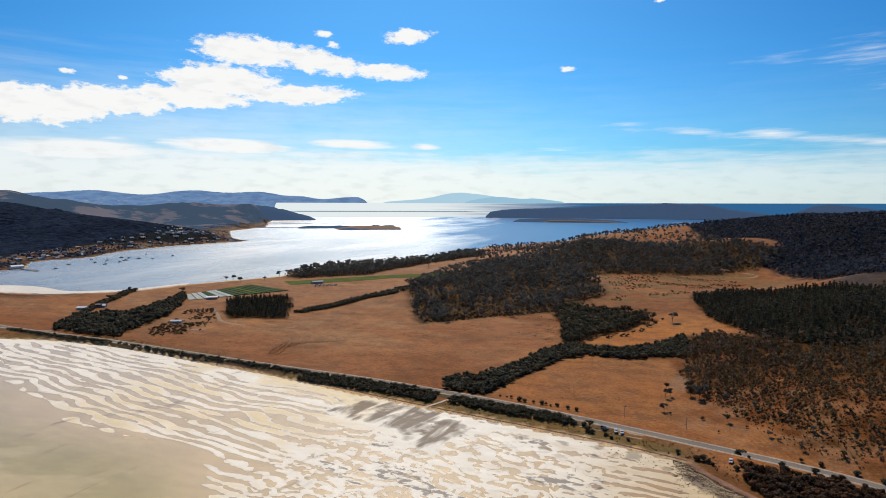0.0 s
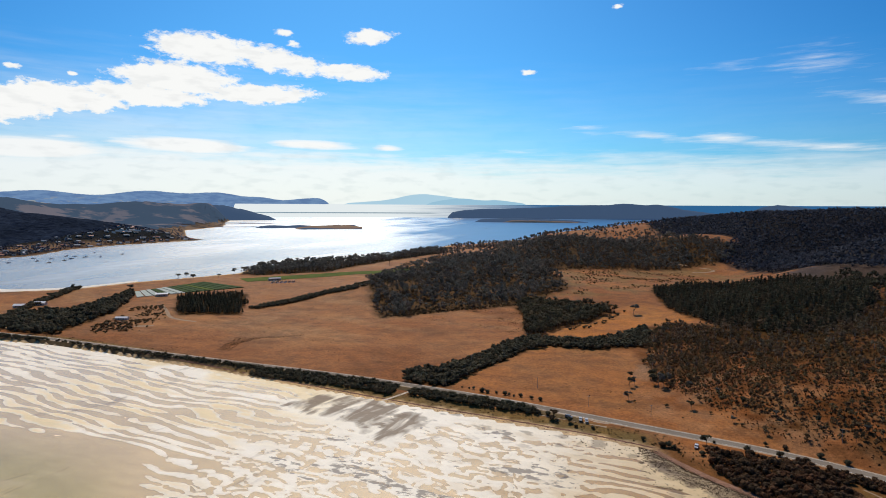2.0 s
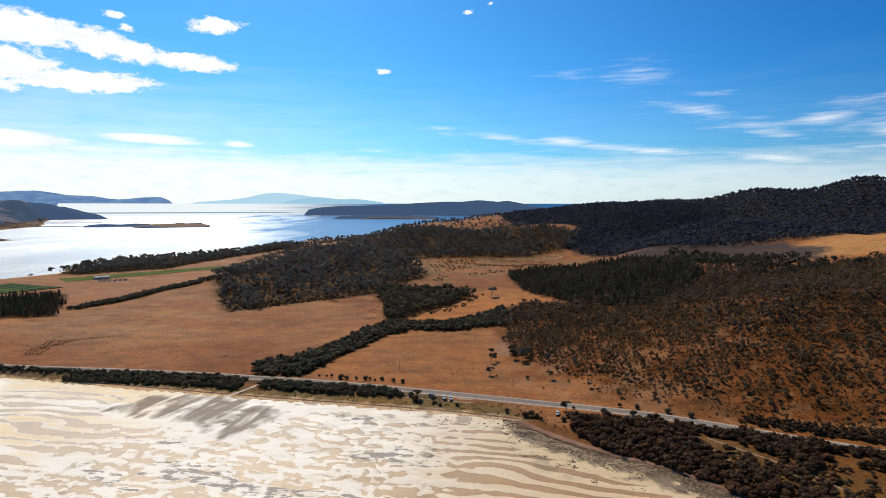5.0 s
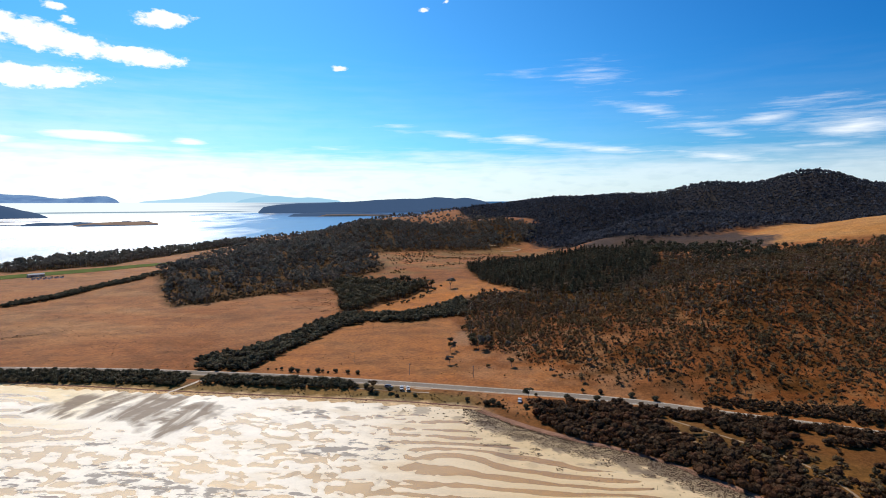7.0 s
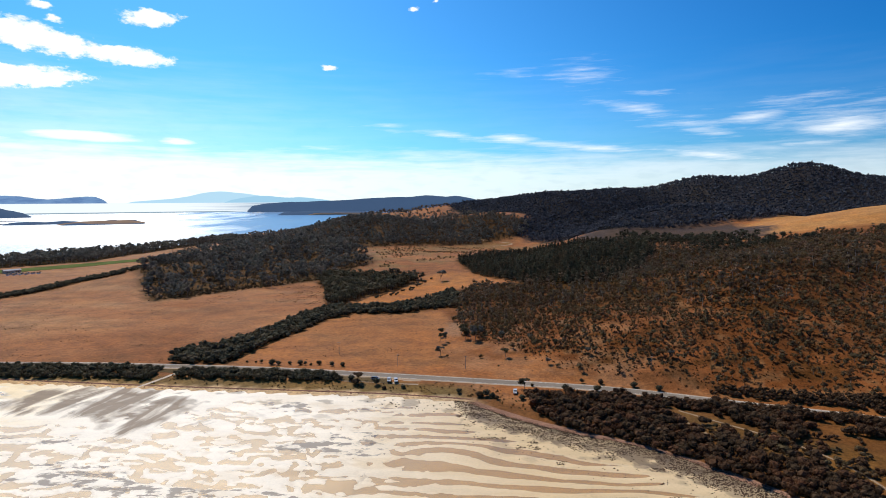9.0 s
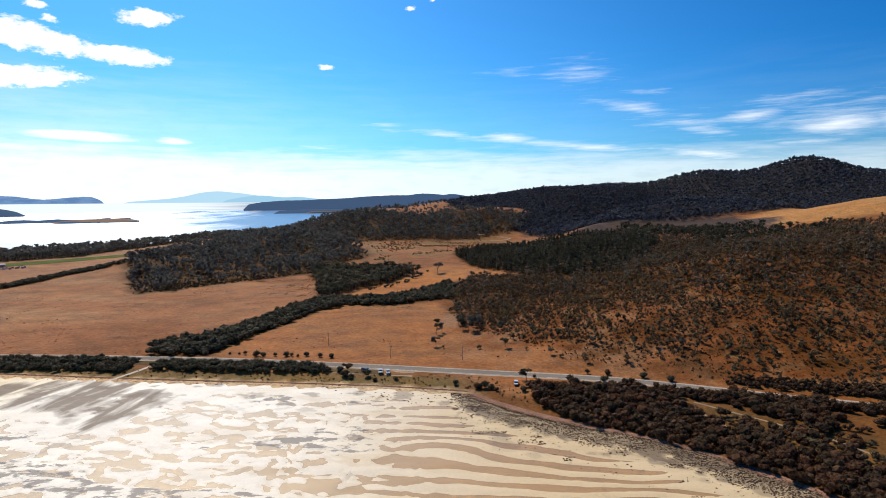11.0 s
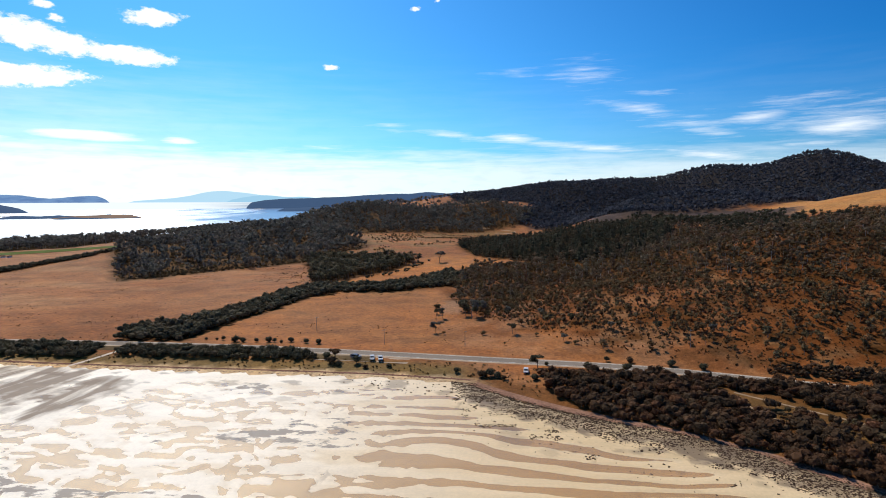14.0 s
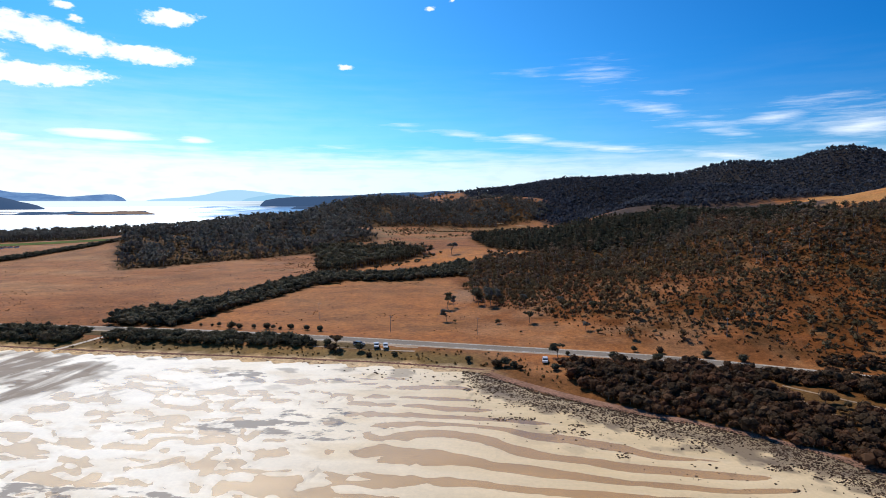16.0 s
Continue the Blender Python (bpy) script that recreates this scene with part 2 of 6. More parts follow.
def surface(name, colour, rough=0.7, fine=3.0, coarse=0.15, vary=0.35, bump=0.3, depth=0.05, metal=0.0, attribute="", island=0.0, each=0.0, specular=0.4):
    """A surface whose colour varies in grain and in large stains, with fine relief."""
    m, nodes, links, shader = material(name)
    if attribute:
        a = nodes.new("ShaderNodeAttribute")
        a.attribute_name = attribute
        base = a.outputs["Color"]
    else:
        a = nodes.new("ShaderNodeRGB")
        a.outputs[0].default_value = (*colour, 1)
        base = a.outputs[0]
    grain = noise_of(nodes, links, fine, 6.0, 0.65)
    stain = noise_of(nodes, links, coarse, 4.0, 0.55)
    base = times(nodes, links, base, spread(nodes, links, grain, 0.3, 0.7, 1 - vary, 1 + vary))
    base = times(nodes, links, base, spread(nodes, links, stain, 0.3, 0.7, 1 - 0.7 * vary, 1 + 0.7 * vary))
    if island:
        g = nodes.new("ShaderNodeNewGeometry")
        base = times(nodes, links, base, spread(nodes, links, g.outputs["Random Per Island"], 0, 1, 1 - island, 1 + island))
    if each:
        g = nodes.new("ShaderNodeObjectInfo")
        base = times(nodes, links, base, spread(nodes, links, g.outputs["Random"], 0, 1, 1 - each, 1 + each))
    links.new(base, shader.inputs["Base Color"])
    shader.inputs["Roughness"].default_value, shader.inputs["Metallic"].default_value = rough, metal
    shader.inputs["Specular IOR Level"].default_value = specular
    bump_of(nodes, links, grain, shader, bump, depth)
    return m


def foliage(name, colour, vary=0.32, through_light=0.38):
    """Leaves: coloured plant by plant and clump by clump, and letting some light through."""
    m, nodes, links, shader = material(name)
    a = nodes.new("ShaderNodeAttribute")
    a.attribute_name = "tint"
    g = nodes.new("ShaderNodeNewGeometry")
    c = nodes.new("ShaderNodeRGB")
    c.outputs[0].default_value = (*colour, 1)
    base = times(nodes, links, c.outputs[0], a.outputs["Color"])
    base = times(nodes, links, base, spread(nodes, links, g.outputs["Random Per Island"], 0, 1, 1 - vary, 1 + vary))
    links.new(base, shader.inputs["Base Color"])
    shader.inputs["Roughness"].default_value = 0.65
    shader.inputs["Specular IOR Level"].default_value = 0.035
    t = nodes.new("ShaderNodeBsdfTranslucent")
    links.new(base, t.inputs[0])
    mix = nodes.new("ShaderNodeMixShader")
    mix.inputs[0].default_value = through_light
    links.new(shader.outputs[0], mix.inputs[1])
    links.new(t.outputs[0], mix.inputs[2])
    links.new(mix.outputs[0], nodes["Material Output"].inputs[0])
    return m


def water(name, colour):
    """Open water: lanes of smooth water that mirror the low sky, and wind-ruffled ones whose small waves scatter the sun's glitter."""
    m, nodes, links, shader = material(name)
    stain = noise_of(nodes, links, 0.0045, 6.0, 0.62, stretch=(1, 0.3, 1))
    c = nodes.new("ShaderNodeTexCoord")
    axis = nodes.new("ShaderNodeSeparateXYZ")
    links.new(c.outputs["Object"], axis.inputs[0])

    def sum_of(op, a, b):
        n = nodes.new("ShaderNodeMath")
        n.operation = op
        for k, v in enumerate((a, b)):
            if isinstance(v, float):
                n.inputs[k].default_value = v
            else:
                links.new(v, n.inputs[k])
        return n.outputs[0]

    def blended(value, a, b):
        n = nodes.new("ShaderNodeMixShader")
        links.new(value, n.inputs[0])
        links.new(a, n.inputs[1])
        links.new(b, n.inputs[2])
        return n.outputs[0]

    depth = nodes.new("ShaderNodeBsdfDiffuse")
    links.new(mixed(nodes, links, stain, (0.035, 0.065, 0.085), (0.06, 0.10, 0.125)), depth.inputs[0])
    fresnel = nodes.new("ShaderNodeFresnel")
    fresnel.inputs[0].default_value = 1.33
    gloss = []
    for r in (0.24, 0.52):
        g = nodes.new("ShaderNodeBsdfGlossy")
        g.inputs["Color"].default_value, g.inputs["Roughness"].default_value = (0.98, 0.965, 0.94, 1), r
        ripple = nodes.new("ShaderNodeBump")
        ripple.inputs["Strength"].default_value, ripple.inputs["Distance"].default_value = 0.35, 0.6
        links.new(noise_of(nodes, links, 0.09, 5.0, 0.65, stretch=(1, 0.6, 1)), ripple.inputs["Height"])
        links.new(ripple.outputs[0], g.inputs["Normal"])
        gloss.append(g.outputs[0])
    # The breeze ruffles the outer half of the bay; the lee lies smoother, with lanes of small waves.
    bearing = sum_of("DIVIDE", axis.outputs[0], sum_of("MAXIMUM", axis.outputs[1], 50.0))
    breeze = spread(nodes, links, sum_of("ADD", bearing, sum_of("MULTIPLY", stain, 0.55)), -0.20, -0.07, 0.0, 1.0)
    lanes = spread(nodes, links, stain, 0.36, 0.66, 0.02, 0.34)
    lee = blended(fresnel.outputs[0], depth.outputs[0], blended(lanes, gloss[0], gloss[1]))
    links.new(mixed(nodes, links, stain, tuple(0.7 * v for v in colour), tuple(1.4 * v for v in colour)), shader.inputs["Base Color"])
    shader.inputs["Roughness"].default_value, shader.inputs["IOR"].default_value = 0.30, 1.33
    links.new(blended(breeze, lee, shader.outputs[0]), nodes["Material Output"].inputs[0])
    return m


def shallow_water(name):
    """A clear film a hand deep over sand: it darkens the bed a little and mirrors the sky."""
    m, nodes, links, shader = material(name)
    clear = nodes.new("ShaderNodeBsdfTransparent")
    stain = noise_of(nodes, links, 0.02, 4.0, 0.6)
    links.new(mixed(nodes, links, stain, (0.46, 0.41, 0.355), (0.55, 0.505, 0.44)), clear.inputs[0])
    gloss = nodes.new("ShaderNodeBsdfGlossy")
    gloss.inputs["Color"].default_value, gloss.inputs["Roughness"].default_value = (1, 1, 1, 1), 0.26
    fresnel = nodes.new("ShaderNodeFresnel")
    fresnel.inputs[0].default_value = 1.33
    n = nodes.new("ShaderNodeBump")
    n.inputs["Strength"].default_value, n.inputs["Distance"].default_value = 0.5, 0.12
    links.new(noise_of(nodes, links, 0.35, 5.0, 0.65), n.inputs["Height"])
    links.new(n.outputs[0], gloss.inputs["Normal"])
    mix = nodes.new("ShaderNodeMixShader")
    links.new(fresnel.outputs[0], mix.inputs[0])
    links.new(clear.outputs[0], mix.inputs[1])
    links.new(gloss.outputs[0], mix.inputs[2])
    links.new(mix.outputs[0], nodes["Material Output"].inputs[0])
    return m


def grassland(name):
    """Grazed dry grass: the ground's own colour, with faded and rusty patches, streaks and tufts."""
    m, nodes, links, shader = material(name)
    a = nodes.new("ShaderNodeAttribute")
    a.attribute_name = "cover"
    faded = spread(nodes, links, noise_of(nodes, links, 0.017, 5.0, 0.6), 0.42, 0.62, 0.0, 1.0)
    hue = mixed(nodes, links, faded, (1.08, 0.96, 0.78), (0.98, 0.99, 1.02))
    c = times(nodes, links, a.outputs["Color"], hue)
    for scale, low_by, high_by, stretch in ((0.08, 0.80, 1.22, (1, 1, 1)), (0.5, 0.74, 1.28, (1, 1, 1)), (2.2, 0.78, 1.22, (1, 1, 1)), (0.16, 0.93, 1.07, (0.25, 1.6, 1)), (0.9, 0.80, 1.18, (1, 1, 1))):
        c = times(nodes, links, c, spread(nodes, links, noise_of(nodes, links, scale, 5.0, 0.65, stretch=stretch), 0.32, 0.68, low_by, high_by))
    links.new(c, shader.inputs["Base Color"])
    shader.inputs["Roughness"].default_value = 0.75
    links.new(spread(nodes, links, a.outputs["Color"], 0.04, 0.13, 0.0, 0.08), shader.inputs["Specular IOR Level"])  # leaf litter is duller than straw
    bump_of(nodes, links, noise_of(nodes, links, 1.1, 5.0, 0.7), shader, 0.6, 0.3)
    return m


GROUND = grassland("dry_grass_ground")


def tidal_sand(name):
    """Rippled sand in the flat's own colours, with torn dark patches of weed and mud where they gather."""
    m, nodes, links, shader = material(name)
    a = nodes.new("ShaderNodeAttribute")
    a.attribute_name = "cover"
    b = nodes.new("ShaderNodeAttribute")
    b.attribute_name = "mud"
    c = a.outputs["Color"]
    for scale, low_by, high_by, stretch in ((1.1, 0.93, 1.07, (1, 1, 1)), (0.12, 0.92, 1.08, (0.5, 1.4, 1)), (0.03, 0.95, 1.05, (1, 1, 1))):
        c = times(nodes, links, c, spread(nodes, links, noise_of(nodes, links, scale, 6.0, 0.65, stretch=stretch), 0.3, 0.7, low_by, high_by))
    torn = noise_of(nodes, links, 0.30, 6.0, 0.62, stretch=(0.5, 1.0, 1))
    add = nodes.new("ShaderNodeMath")
    links.new(torn, add.inputs[0])
    links.new(b.outputs["Fac"], add.inputs[1])
    c = mixed(nodes, links, spread(nodes, links, add.outputs[0], 1.02, 1.08, 0.0, 0.85), c, (0.24, 0.20, 0.16))
    # Long brown plumes where the backwash has scoured the sand off the mud.
    g = nodes.new("ShaderNodeTexCoord")
    turn = nodes.new("ShaderNodeMapping")
    turn.inputs[2].default_value = (0, 0, radians(-77.3))
    links.new(g.outputs["Object"], turn.inputs[0])
    long = nodes.new("ShaderNodeMapping")
    long.inputs[3].default_value = (1 / 42, 1 / 13, 1)
    links.new(turn.outputs[0], long.inputs[0])
    plume = nodes.new("ShaderNodeTexNoise")
    plume.inputs["Scale"].default_value, plume.inputs["Detail"].default_value, plume.inputs["Distortion"].default_value = 1.0, 5.0, 1.2
    links.new(long.outputs[0], plume.inputs["Vector"])
    s = nodes.new("ShaderNodeAttribute")
    s.attribute_name = "scour"
    reach = nodes.new("ShaderNodeMath")
    links.new(plume.outputs["Fac"], reach.inputs[0])
    links.new(s.outputs["Fac"], reach.inputs[1])
    c = mixed(nodes, links, spread(nodes, links, reach.outputs[0], 0.88, 1.06, 0.0, 0.9), c, mixed(nodes, links, torn, (0.12, 0.075, 0.038), (0.26, 0.175, 0.10)))
    links.new(c, shader.inputs["Base Color"])
    shader.inputs["Roughness"].default_value, shader.inputs["Specular IOR Level"].default_value = 0.55, 0.12
    bump_of(nodes, links, noise_of(nodes, links, 1.1, 6.0, 0.65, stretch=(0.4, 1.4, 1)), shader, 0.35, 0.06)
    return m


SAND = tidal_sand("tidal_sand")
WHITE_SAND = surface("white_beach_sand", (0.78, 0.72, 0.62), 0.9, 0.5, 0.02, 0.14, 0.3, 0.05, specular=0.05)
FILM = shallow_water("shallow_water")
SEA = water("sea_water", (0.010, 0.135, 0.32))
ASPHALT = surface("asphalt", (0.225, 0.188, 0.148), 0.9, 2.0, 0.05, 0.15, 0.2, 0.01, specular=0.04)
PAINT_LINE = surface("road_paint", (0.7, 0.7, 0.67), 0.7, 8.0, 0.4, 0.15)
GRAVEL = surface("gravel", (0.40, 0.30, 0.20), 0.95, 3.0, 0.1, 0.25, 0.4, 0.04)
TRACK = surface("pale_track", (0.30, 0.20, 0.115), 0.95, 1.0, 0.1, 0.2, 0.4, 0.04)
BARK = surface("bark", (0.20, 0.16, 0.12), 0.9, 4.0, 0.5, 0.4, 0.5, 0.03)
PALE_BARK = surface("pale_bark", (0.42, 0.38, 0.33), 0.85, 4.0, 0.5, 0.35, 0.4, 0.03)
ROCK = surface("shore_rock", (0.080, 0.050, 0.031), 0.85, 2.0, 0.2, 0.4, 0.6, 0.08, island=0.5, specular=0.08)
WRACK = surface("sea_wrack", (0.17, 0.085, 0.06), 0.9, 3.0, 0.3, 0.4, island=0.4, specular=0.05)
LEAF_HEDGE = foliage("hedge_leaves", (0.096, 0.090, 0.055))
LEAF_GUM = foliage("gum_leaves", (0.150, 0.146, 0.120))
# Leaves across the bay: the blue of distance haze is put into their colour.
LEAF_FAR_HAZE = foliage("far_hazed_leaves", (0.075, 0.092, 0.13))
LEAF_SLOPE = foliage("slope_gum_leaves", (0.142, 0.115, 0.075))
# Hill leaves are greyed blue, a little distance haze mixed into the colour.
LEAF_HILL_HAZE = foliage("hill_hazed_leaves", (0.074, 0.082, 0.098))
LEAF_SCRUB = foliage("scrub_leaves", (0.128, 0.097, 0.050))
LEAF_PINE = foliage("plantation_leaves", (0.070, 0.071, 0.046))
LEAF_COAST = foliage("coast_scrub_leaves", (0.092, 0.060, 0.034))
LEAF_DUNE = foliage("dune_grass_leaves", (0.105, 0.085, 0.036))
LEAF_TUFT = foliage("tussock_leaves", (0.10, 0.058, 0.027))
WHITE = surface("white_paint", (0.75, 0.75, 0.73), 0.45, 6.0, 0.6, 0.08, 0.05, 0.01)
ROOF_GREY = surface("grey_roof_metal", (0.24, 0.25, 0.27), 0.75, 3.0, 0.3, 0.15, 0.1, 0.02, each=0.3, specular=0.2)
ROOF_RED = surface("red_roof_tiles", (0.30, 0.11, 0.07), 0.7, 3.0, 0.3, 0.2, each=0.2)
WALL_CREAM = surface("cream_wall", (0.55, 0.48, 0.38), 0.8, 3.0, 0.3, 0.12, each=0.25)
GLASS = surface("window_glass", (0.02, 0.025, 0.03), 0.08, 3.0, 0.3, 0.1, 0.02, 0.01, specular=0.6)
RUBBER = surface("tyre_rubber", (0.02, 0.02, 0.02), 0.8, 8.0, 1.0, 0.2)
CHROME = surface("bright_metal", (0.6, 0.6, 0.6), 0.3, 8.0, 1.0, 0.1, metal=0.9)
CAR_WHITE = surface("white_car_paint", (0.62, 0.62, 0.60), 0.25, 4.0, 0.5, 0.04, 0.02, 0.005)
CAR_GREY = surface("grey_car_paint", (0.20, 0.22, 0.25), 0.25, 4.0, 0.5, 0.05, 0.02, 0.005)
RED_LAMP = surface("red_lamp", (0.4, 0.02, 0.02), 0.25, 4.0, 0.5, 0.05)
NETTING = surface("white_crop_cover", (0.40, 0.44, 0.38), 0.8, 2.0, 0.1, 0.2, 0.3, 0.05, specular=0.1)
CROP = surface("green_crop", (0.055, 0.085, 0.03), 0.9, 1.5, 0.05, 0.35, 0.6, 0.2, specular=0.05)
GRASS_GREEN = surface("watered_grass", (0.10, 0.125, 0.03), 0.95, 1.0, 0.05, 0.3, 0.4, 0.1, specular=0.03)
TIMBER = surface("grey_timber", (0.25, 0.22, 0.19), 0.85, 3.0, 0.4, 0.3, 0.4, 0.02)


def hazed(name, colour, haze_glow, fine, cleared=None):
    """Land so far off that haze, added as glow, hides most of its colour."""
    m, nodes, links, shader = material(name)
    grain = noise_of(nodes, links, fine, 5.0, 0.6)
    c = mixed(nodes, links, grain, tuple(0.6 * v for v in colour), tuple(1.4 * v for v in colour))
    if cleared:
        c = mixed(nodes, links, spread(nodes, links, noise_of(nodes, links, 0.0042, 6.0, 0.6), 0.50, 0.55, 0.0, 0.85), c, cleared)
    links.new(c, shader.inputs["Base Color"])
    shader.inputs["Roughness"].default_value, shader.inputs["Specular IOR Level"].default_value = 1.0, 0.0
    # The distance haze is put in as a bluish emission of the land.
    shader.inputs["Emission Color"].default_value, shader.inputs["Emission Strength"].default_value = (*haze_glow, 1), 1.0
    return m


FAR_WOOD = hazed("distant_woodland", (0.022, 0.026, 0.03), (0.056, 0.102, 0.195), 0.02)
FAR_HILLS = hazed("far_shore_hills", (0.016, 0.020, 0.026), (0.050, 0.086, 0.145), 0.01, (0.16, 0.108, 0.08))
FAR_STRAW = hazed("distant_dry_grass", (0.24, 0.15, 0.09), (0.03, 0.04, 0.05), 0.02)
# Canopy behind the town, its base colour blued to stand for haze.
CANOPY_HAZE = surface("far_hazed_canopy", (0.026, 0.036, 0.056), 1.0, 0.09, 0.006, 0.45, 0.8, 2.0, specular=0.0)
VERGE = surface("verge_grass", (0.135, 0.092, 0.045), 0.95, 1.2, 0.08, 0.35, 0.5, 0.1, specular=0.03)
SHINGLE = surface("pink_shingle", (0.27, 0.15, 0.10), 0.95, 1.4, 0.12, 0.4, 0.6, 0.1, specular=0.03)
PALE_TRACK = surface("pale_sand_path", (0.62, 0.52, 0.40), 0.95, 1.0, 0.1, 0.15, 0.4, 0.04)
FAR_SAND = surface("remote_sandbar", (0.38, 0.40, 0.42), 1.0, 0.02, 0.003, 0.2, specular=0.0)

# ---- land form ----
COAST_OUTER = [(140, 40), (120, 95), (97, 136), (88, 147), (76, 163), (61, 174), (43, 184), (23, 199), (8, 217), (-24, 225), (-56, 229),
               (-90, 233), (-135, 238), (-170, 243), (-220, 250), (-275, 259), (-335, 266), (-408, 275), (-486, 281),
               (-554, 275), (-611, 258), (-700, 225), (-900, 190), (-1500, 150)]
COAST_INNER = [(-1500, 330), (-1100, 420), (-941, 453), (-843, 472), (-770, 534), (-751, 625), (-723, 684), (-680, 780), (-705, 850),
               (-690, 960), (-620, 1060), (-560, 1180), (-560, 1400), (-570, 1640), (-520, 1700), (-470, 1900), (-330, 2200),
               (-50, 2450), (400, 2650), (1000, 2600), (1700, 2300), (3000, 1600), (4900, 800)]
COAST = COAST_OUTER + COAST_INNER + [(4900, -3000), (400, -3000), (250, -400)]
TOWN_COAST = [(-1234, 600), (-1230, 671), (-1362, 766), (-1353, 845), (-1354, 911), (-1445, 1063), (-1484, 1264), (-1440, 1570), (-1620, 1690),
              (-2050, 2150), (-2230, 2630), (-2620, 3150), (-3000, 3800), (-4300, 2400), (-4700, 300), (-1900, 300), (-1500, 500)]
ROAD = [(-1200, 240), (-900, 290), (-760, 300), (-650, 288), (-570, 287), (-495, 288), (-416, 284), (-349, 280), (-289, 278), (-237, 277), (-188, 275), (-142, 270),
        (-100, 265), (-61, 258), (-27, 251), (4, 244), (32, 238), (57, 233), (79, 227), (99, 219), (118, 207), (136, 197), (164, 184), (205, 163), (260, 128), (340, 50), (420, -80)]
HILLS_TOWN = [(-2330, 1200, 430, 330, 104), (-1830, 1420, 330, 260, 44), (-3500, 1950, 700, 560, 172), (-2950, 2750, 420, 420, 116), (-2720, 3230, 300, 300, 78)]
HILLS_NEAR = [
    (210, 360, 70, 60, 22.5),
    (150, 400, 60, 60, 10.1),
    (120, 500, 80, 80, 13.6),
    (170, 600, 110, 90, 23.6),
    (90, 320, 50, 50, 10.8),
    (180, 280, 80, 50, 13.0),
    (60, 560, 90, 120, -0.1),
    (320, 420, 130, 120, 37.7),
    (480, 620, 220, 200, 41.0),
    (330, 700, 130, 120, 7.9),
    (-210, 800, 110, 100, 17.7),
    (-310, 640, 80, 80, 15.9),
    (700, 700, 250, 250, 65.0),
    (-60, 430, 150, 90, 3.0),
    (330, 200, 120, 70, 19.3),
    (20, 800, 150, 120, 10.6),
    (225, 770, 90, 80, 30.6),
    (290, 890, 90, 70, 21.1),
    (-90, 650, 140, 120, 5.6),
]
HILLS_FAR = [
    (400, 980, 180, 150, 62.7),
    (782.8, 1250, 243.9, 220, 100.4),
    (788.5, 1260, 90, 90, 19.1),
    (250, 1380, 140, 140, 50.6),
    (-180, 1380, 150, 130, 32.7),
    (549.3, 1450, 223.2, 200, 109.9),
    (300, 1650, 220, 200, 62.9),
    (90, 1200, 140, 120, 51.5),
    (0, 1600, 260, 260, 66.2),
    (-300, 900, 120, 120, 17.3),
    (-140, 1060, 130, 130, 45.5),
    (1150, 1100, 350, 350, 83.5),
    (-250, 1200, 200, 160, 18.8),
    (492.8, 1300, 90, 120, -24.4),
    (209, 1465, 75, 150, 6.0),
    (413, 1422, 90, 150, 2.0),
    (520, 1390, 90, 160, -20.0),
    (598, 1356, 52, 150, 11.0),
    (681, 1317, 75, 150, -7.0),
    (784, 1259, 48, 150, 9.0),
    (850, 1216, 75, 150, -9.1),
    (923, 1162, 75, 150, 7.4),
]


def lattice(seed):
    return np.random.RandomState(seed).rand(256, 256)


def value_noise(x, y, seed):
    """Smooth noise between 0 and 1 on a lattice one unit wide."""
    table = lattice(seed)
    i, j = np.floor(x).astype(int), np.floor(y).astype(int)
    u, v = x - i, y - j
    u, v = u * u * (3 - 2 * u), v * v * (3 - 2 * v)
    i, j, k, m = i % 256, j % 256, (i + 1) % 256, (j + 1) % 256
    low = table[i, j] * (1 - u) + table[k, j] * u
    high = table[i, m] * (1 - u) + table[k, m] * u
    return low * (1 - v) + high * v


def fractal(x, y, seed, octaves=4):
    total, weight = 0.0, 0.0
    for n in range(octaves):
        total = total + value_noise(x * 2**n, y * 2**n, seed + n) / 2**n
        weight += 1 / 2**n
    return total / weight


def inside(poly, x, y):
    hit = np.zeros(np.shape(x), bool)
    for (ax, ay), (bx, by) in zip(poly, poly[1:] + poly[:1]):
        if ay != by:
            hit ^= ((ay > y) != (by > y)) & (x < (bx - ax) * (y - ay) / (by - ay) + ax)
    return hit


def off_line(line, x, y):
    """Distance from a line of points."""
    far = np.full(np.shape(x), 1e9)
    for (ax, ay), (bx, by) in zip(line, line[1:]):
        dx, dy = bx - ax, by - ay
        f = np.clip(((x - ax) * dx + (y - ay) * dy) / (dx * dx + dy * dy + 1e-9), 0, 1)
        far = np.minimum(far, np.hypot(x - ax - f * dx, y - ay - f * dy))
    return far


def inland(poly, x, y):
    """Distance into an outline, negative outside."""
    d = off_line(poly + poly[:1], x, y)
    return np.where(inside(poly, x, y), d, -d)


def smooth(a, b, v):
    f = np.clip((v - a) / (b - a), 0.0, 1.0)
    return f * f * (3 - 2 * f)


def road_level(x):
    return 2.7 + 1.8 * smooth(90, 165, x) + 6 * smooth(165, 330, x)


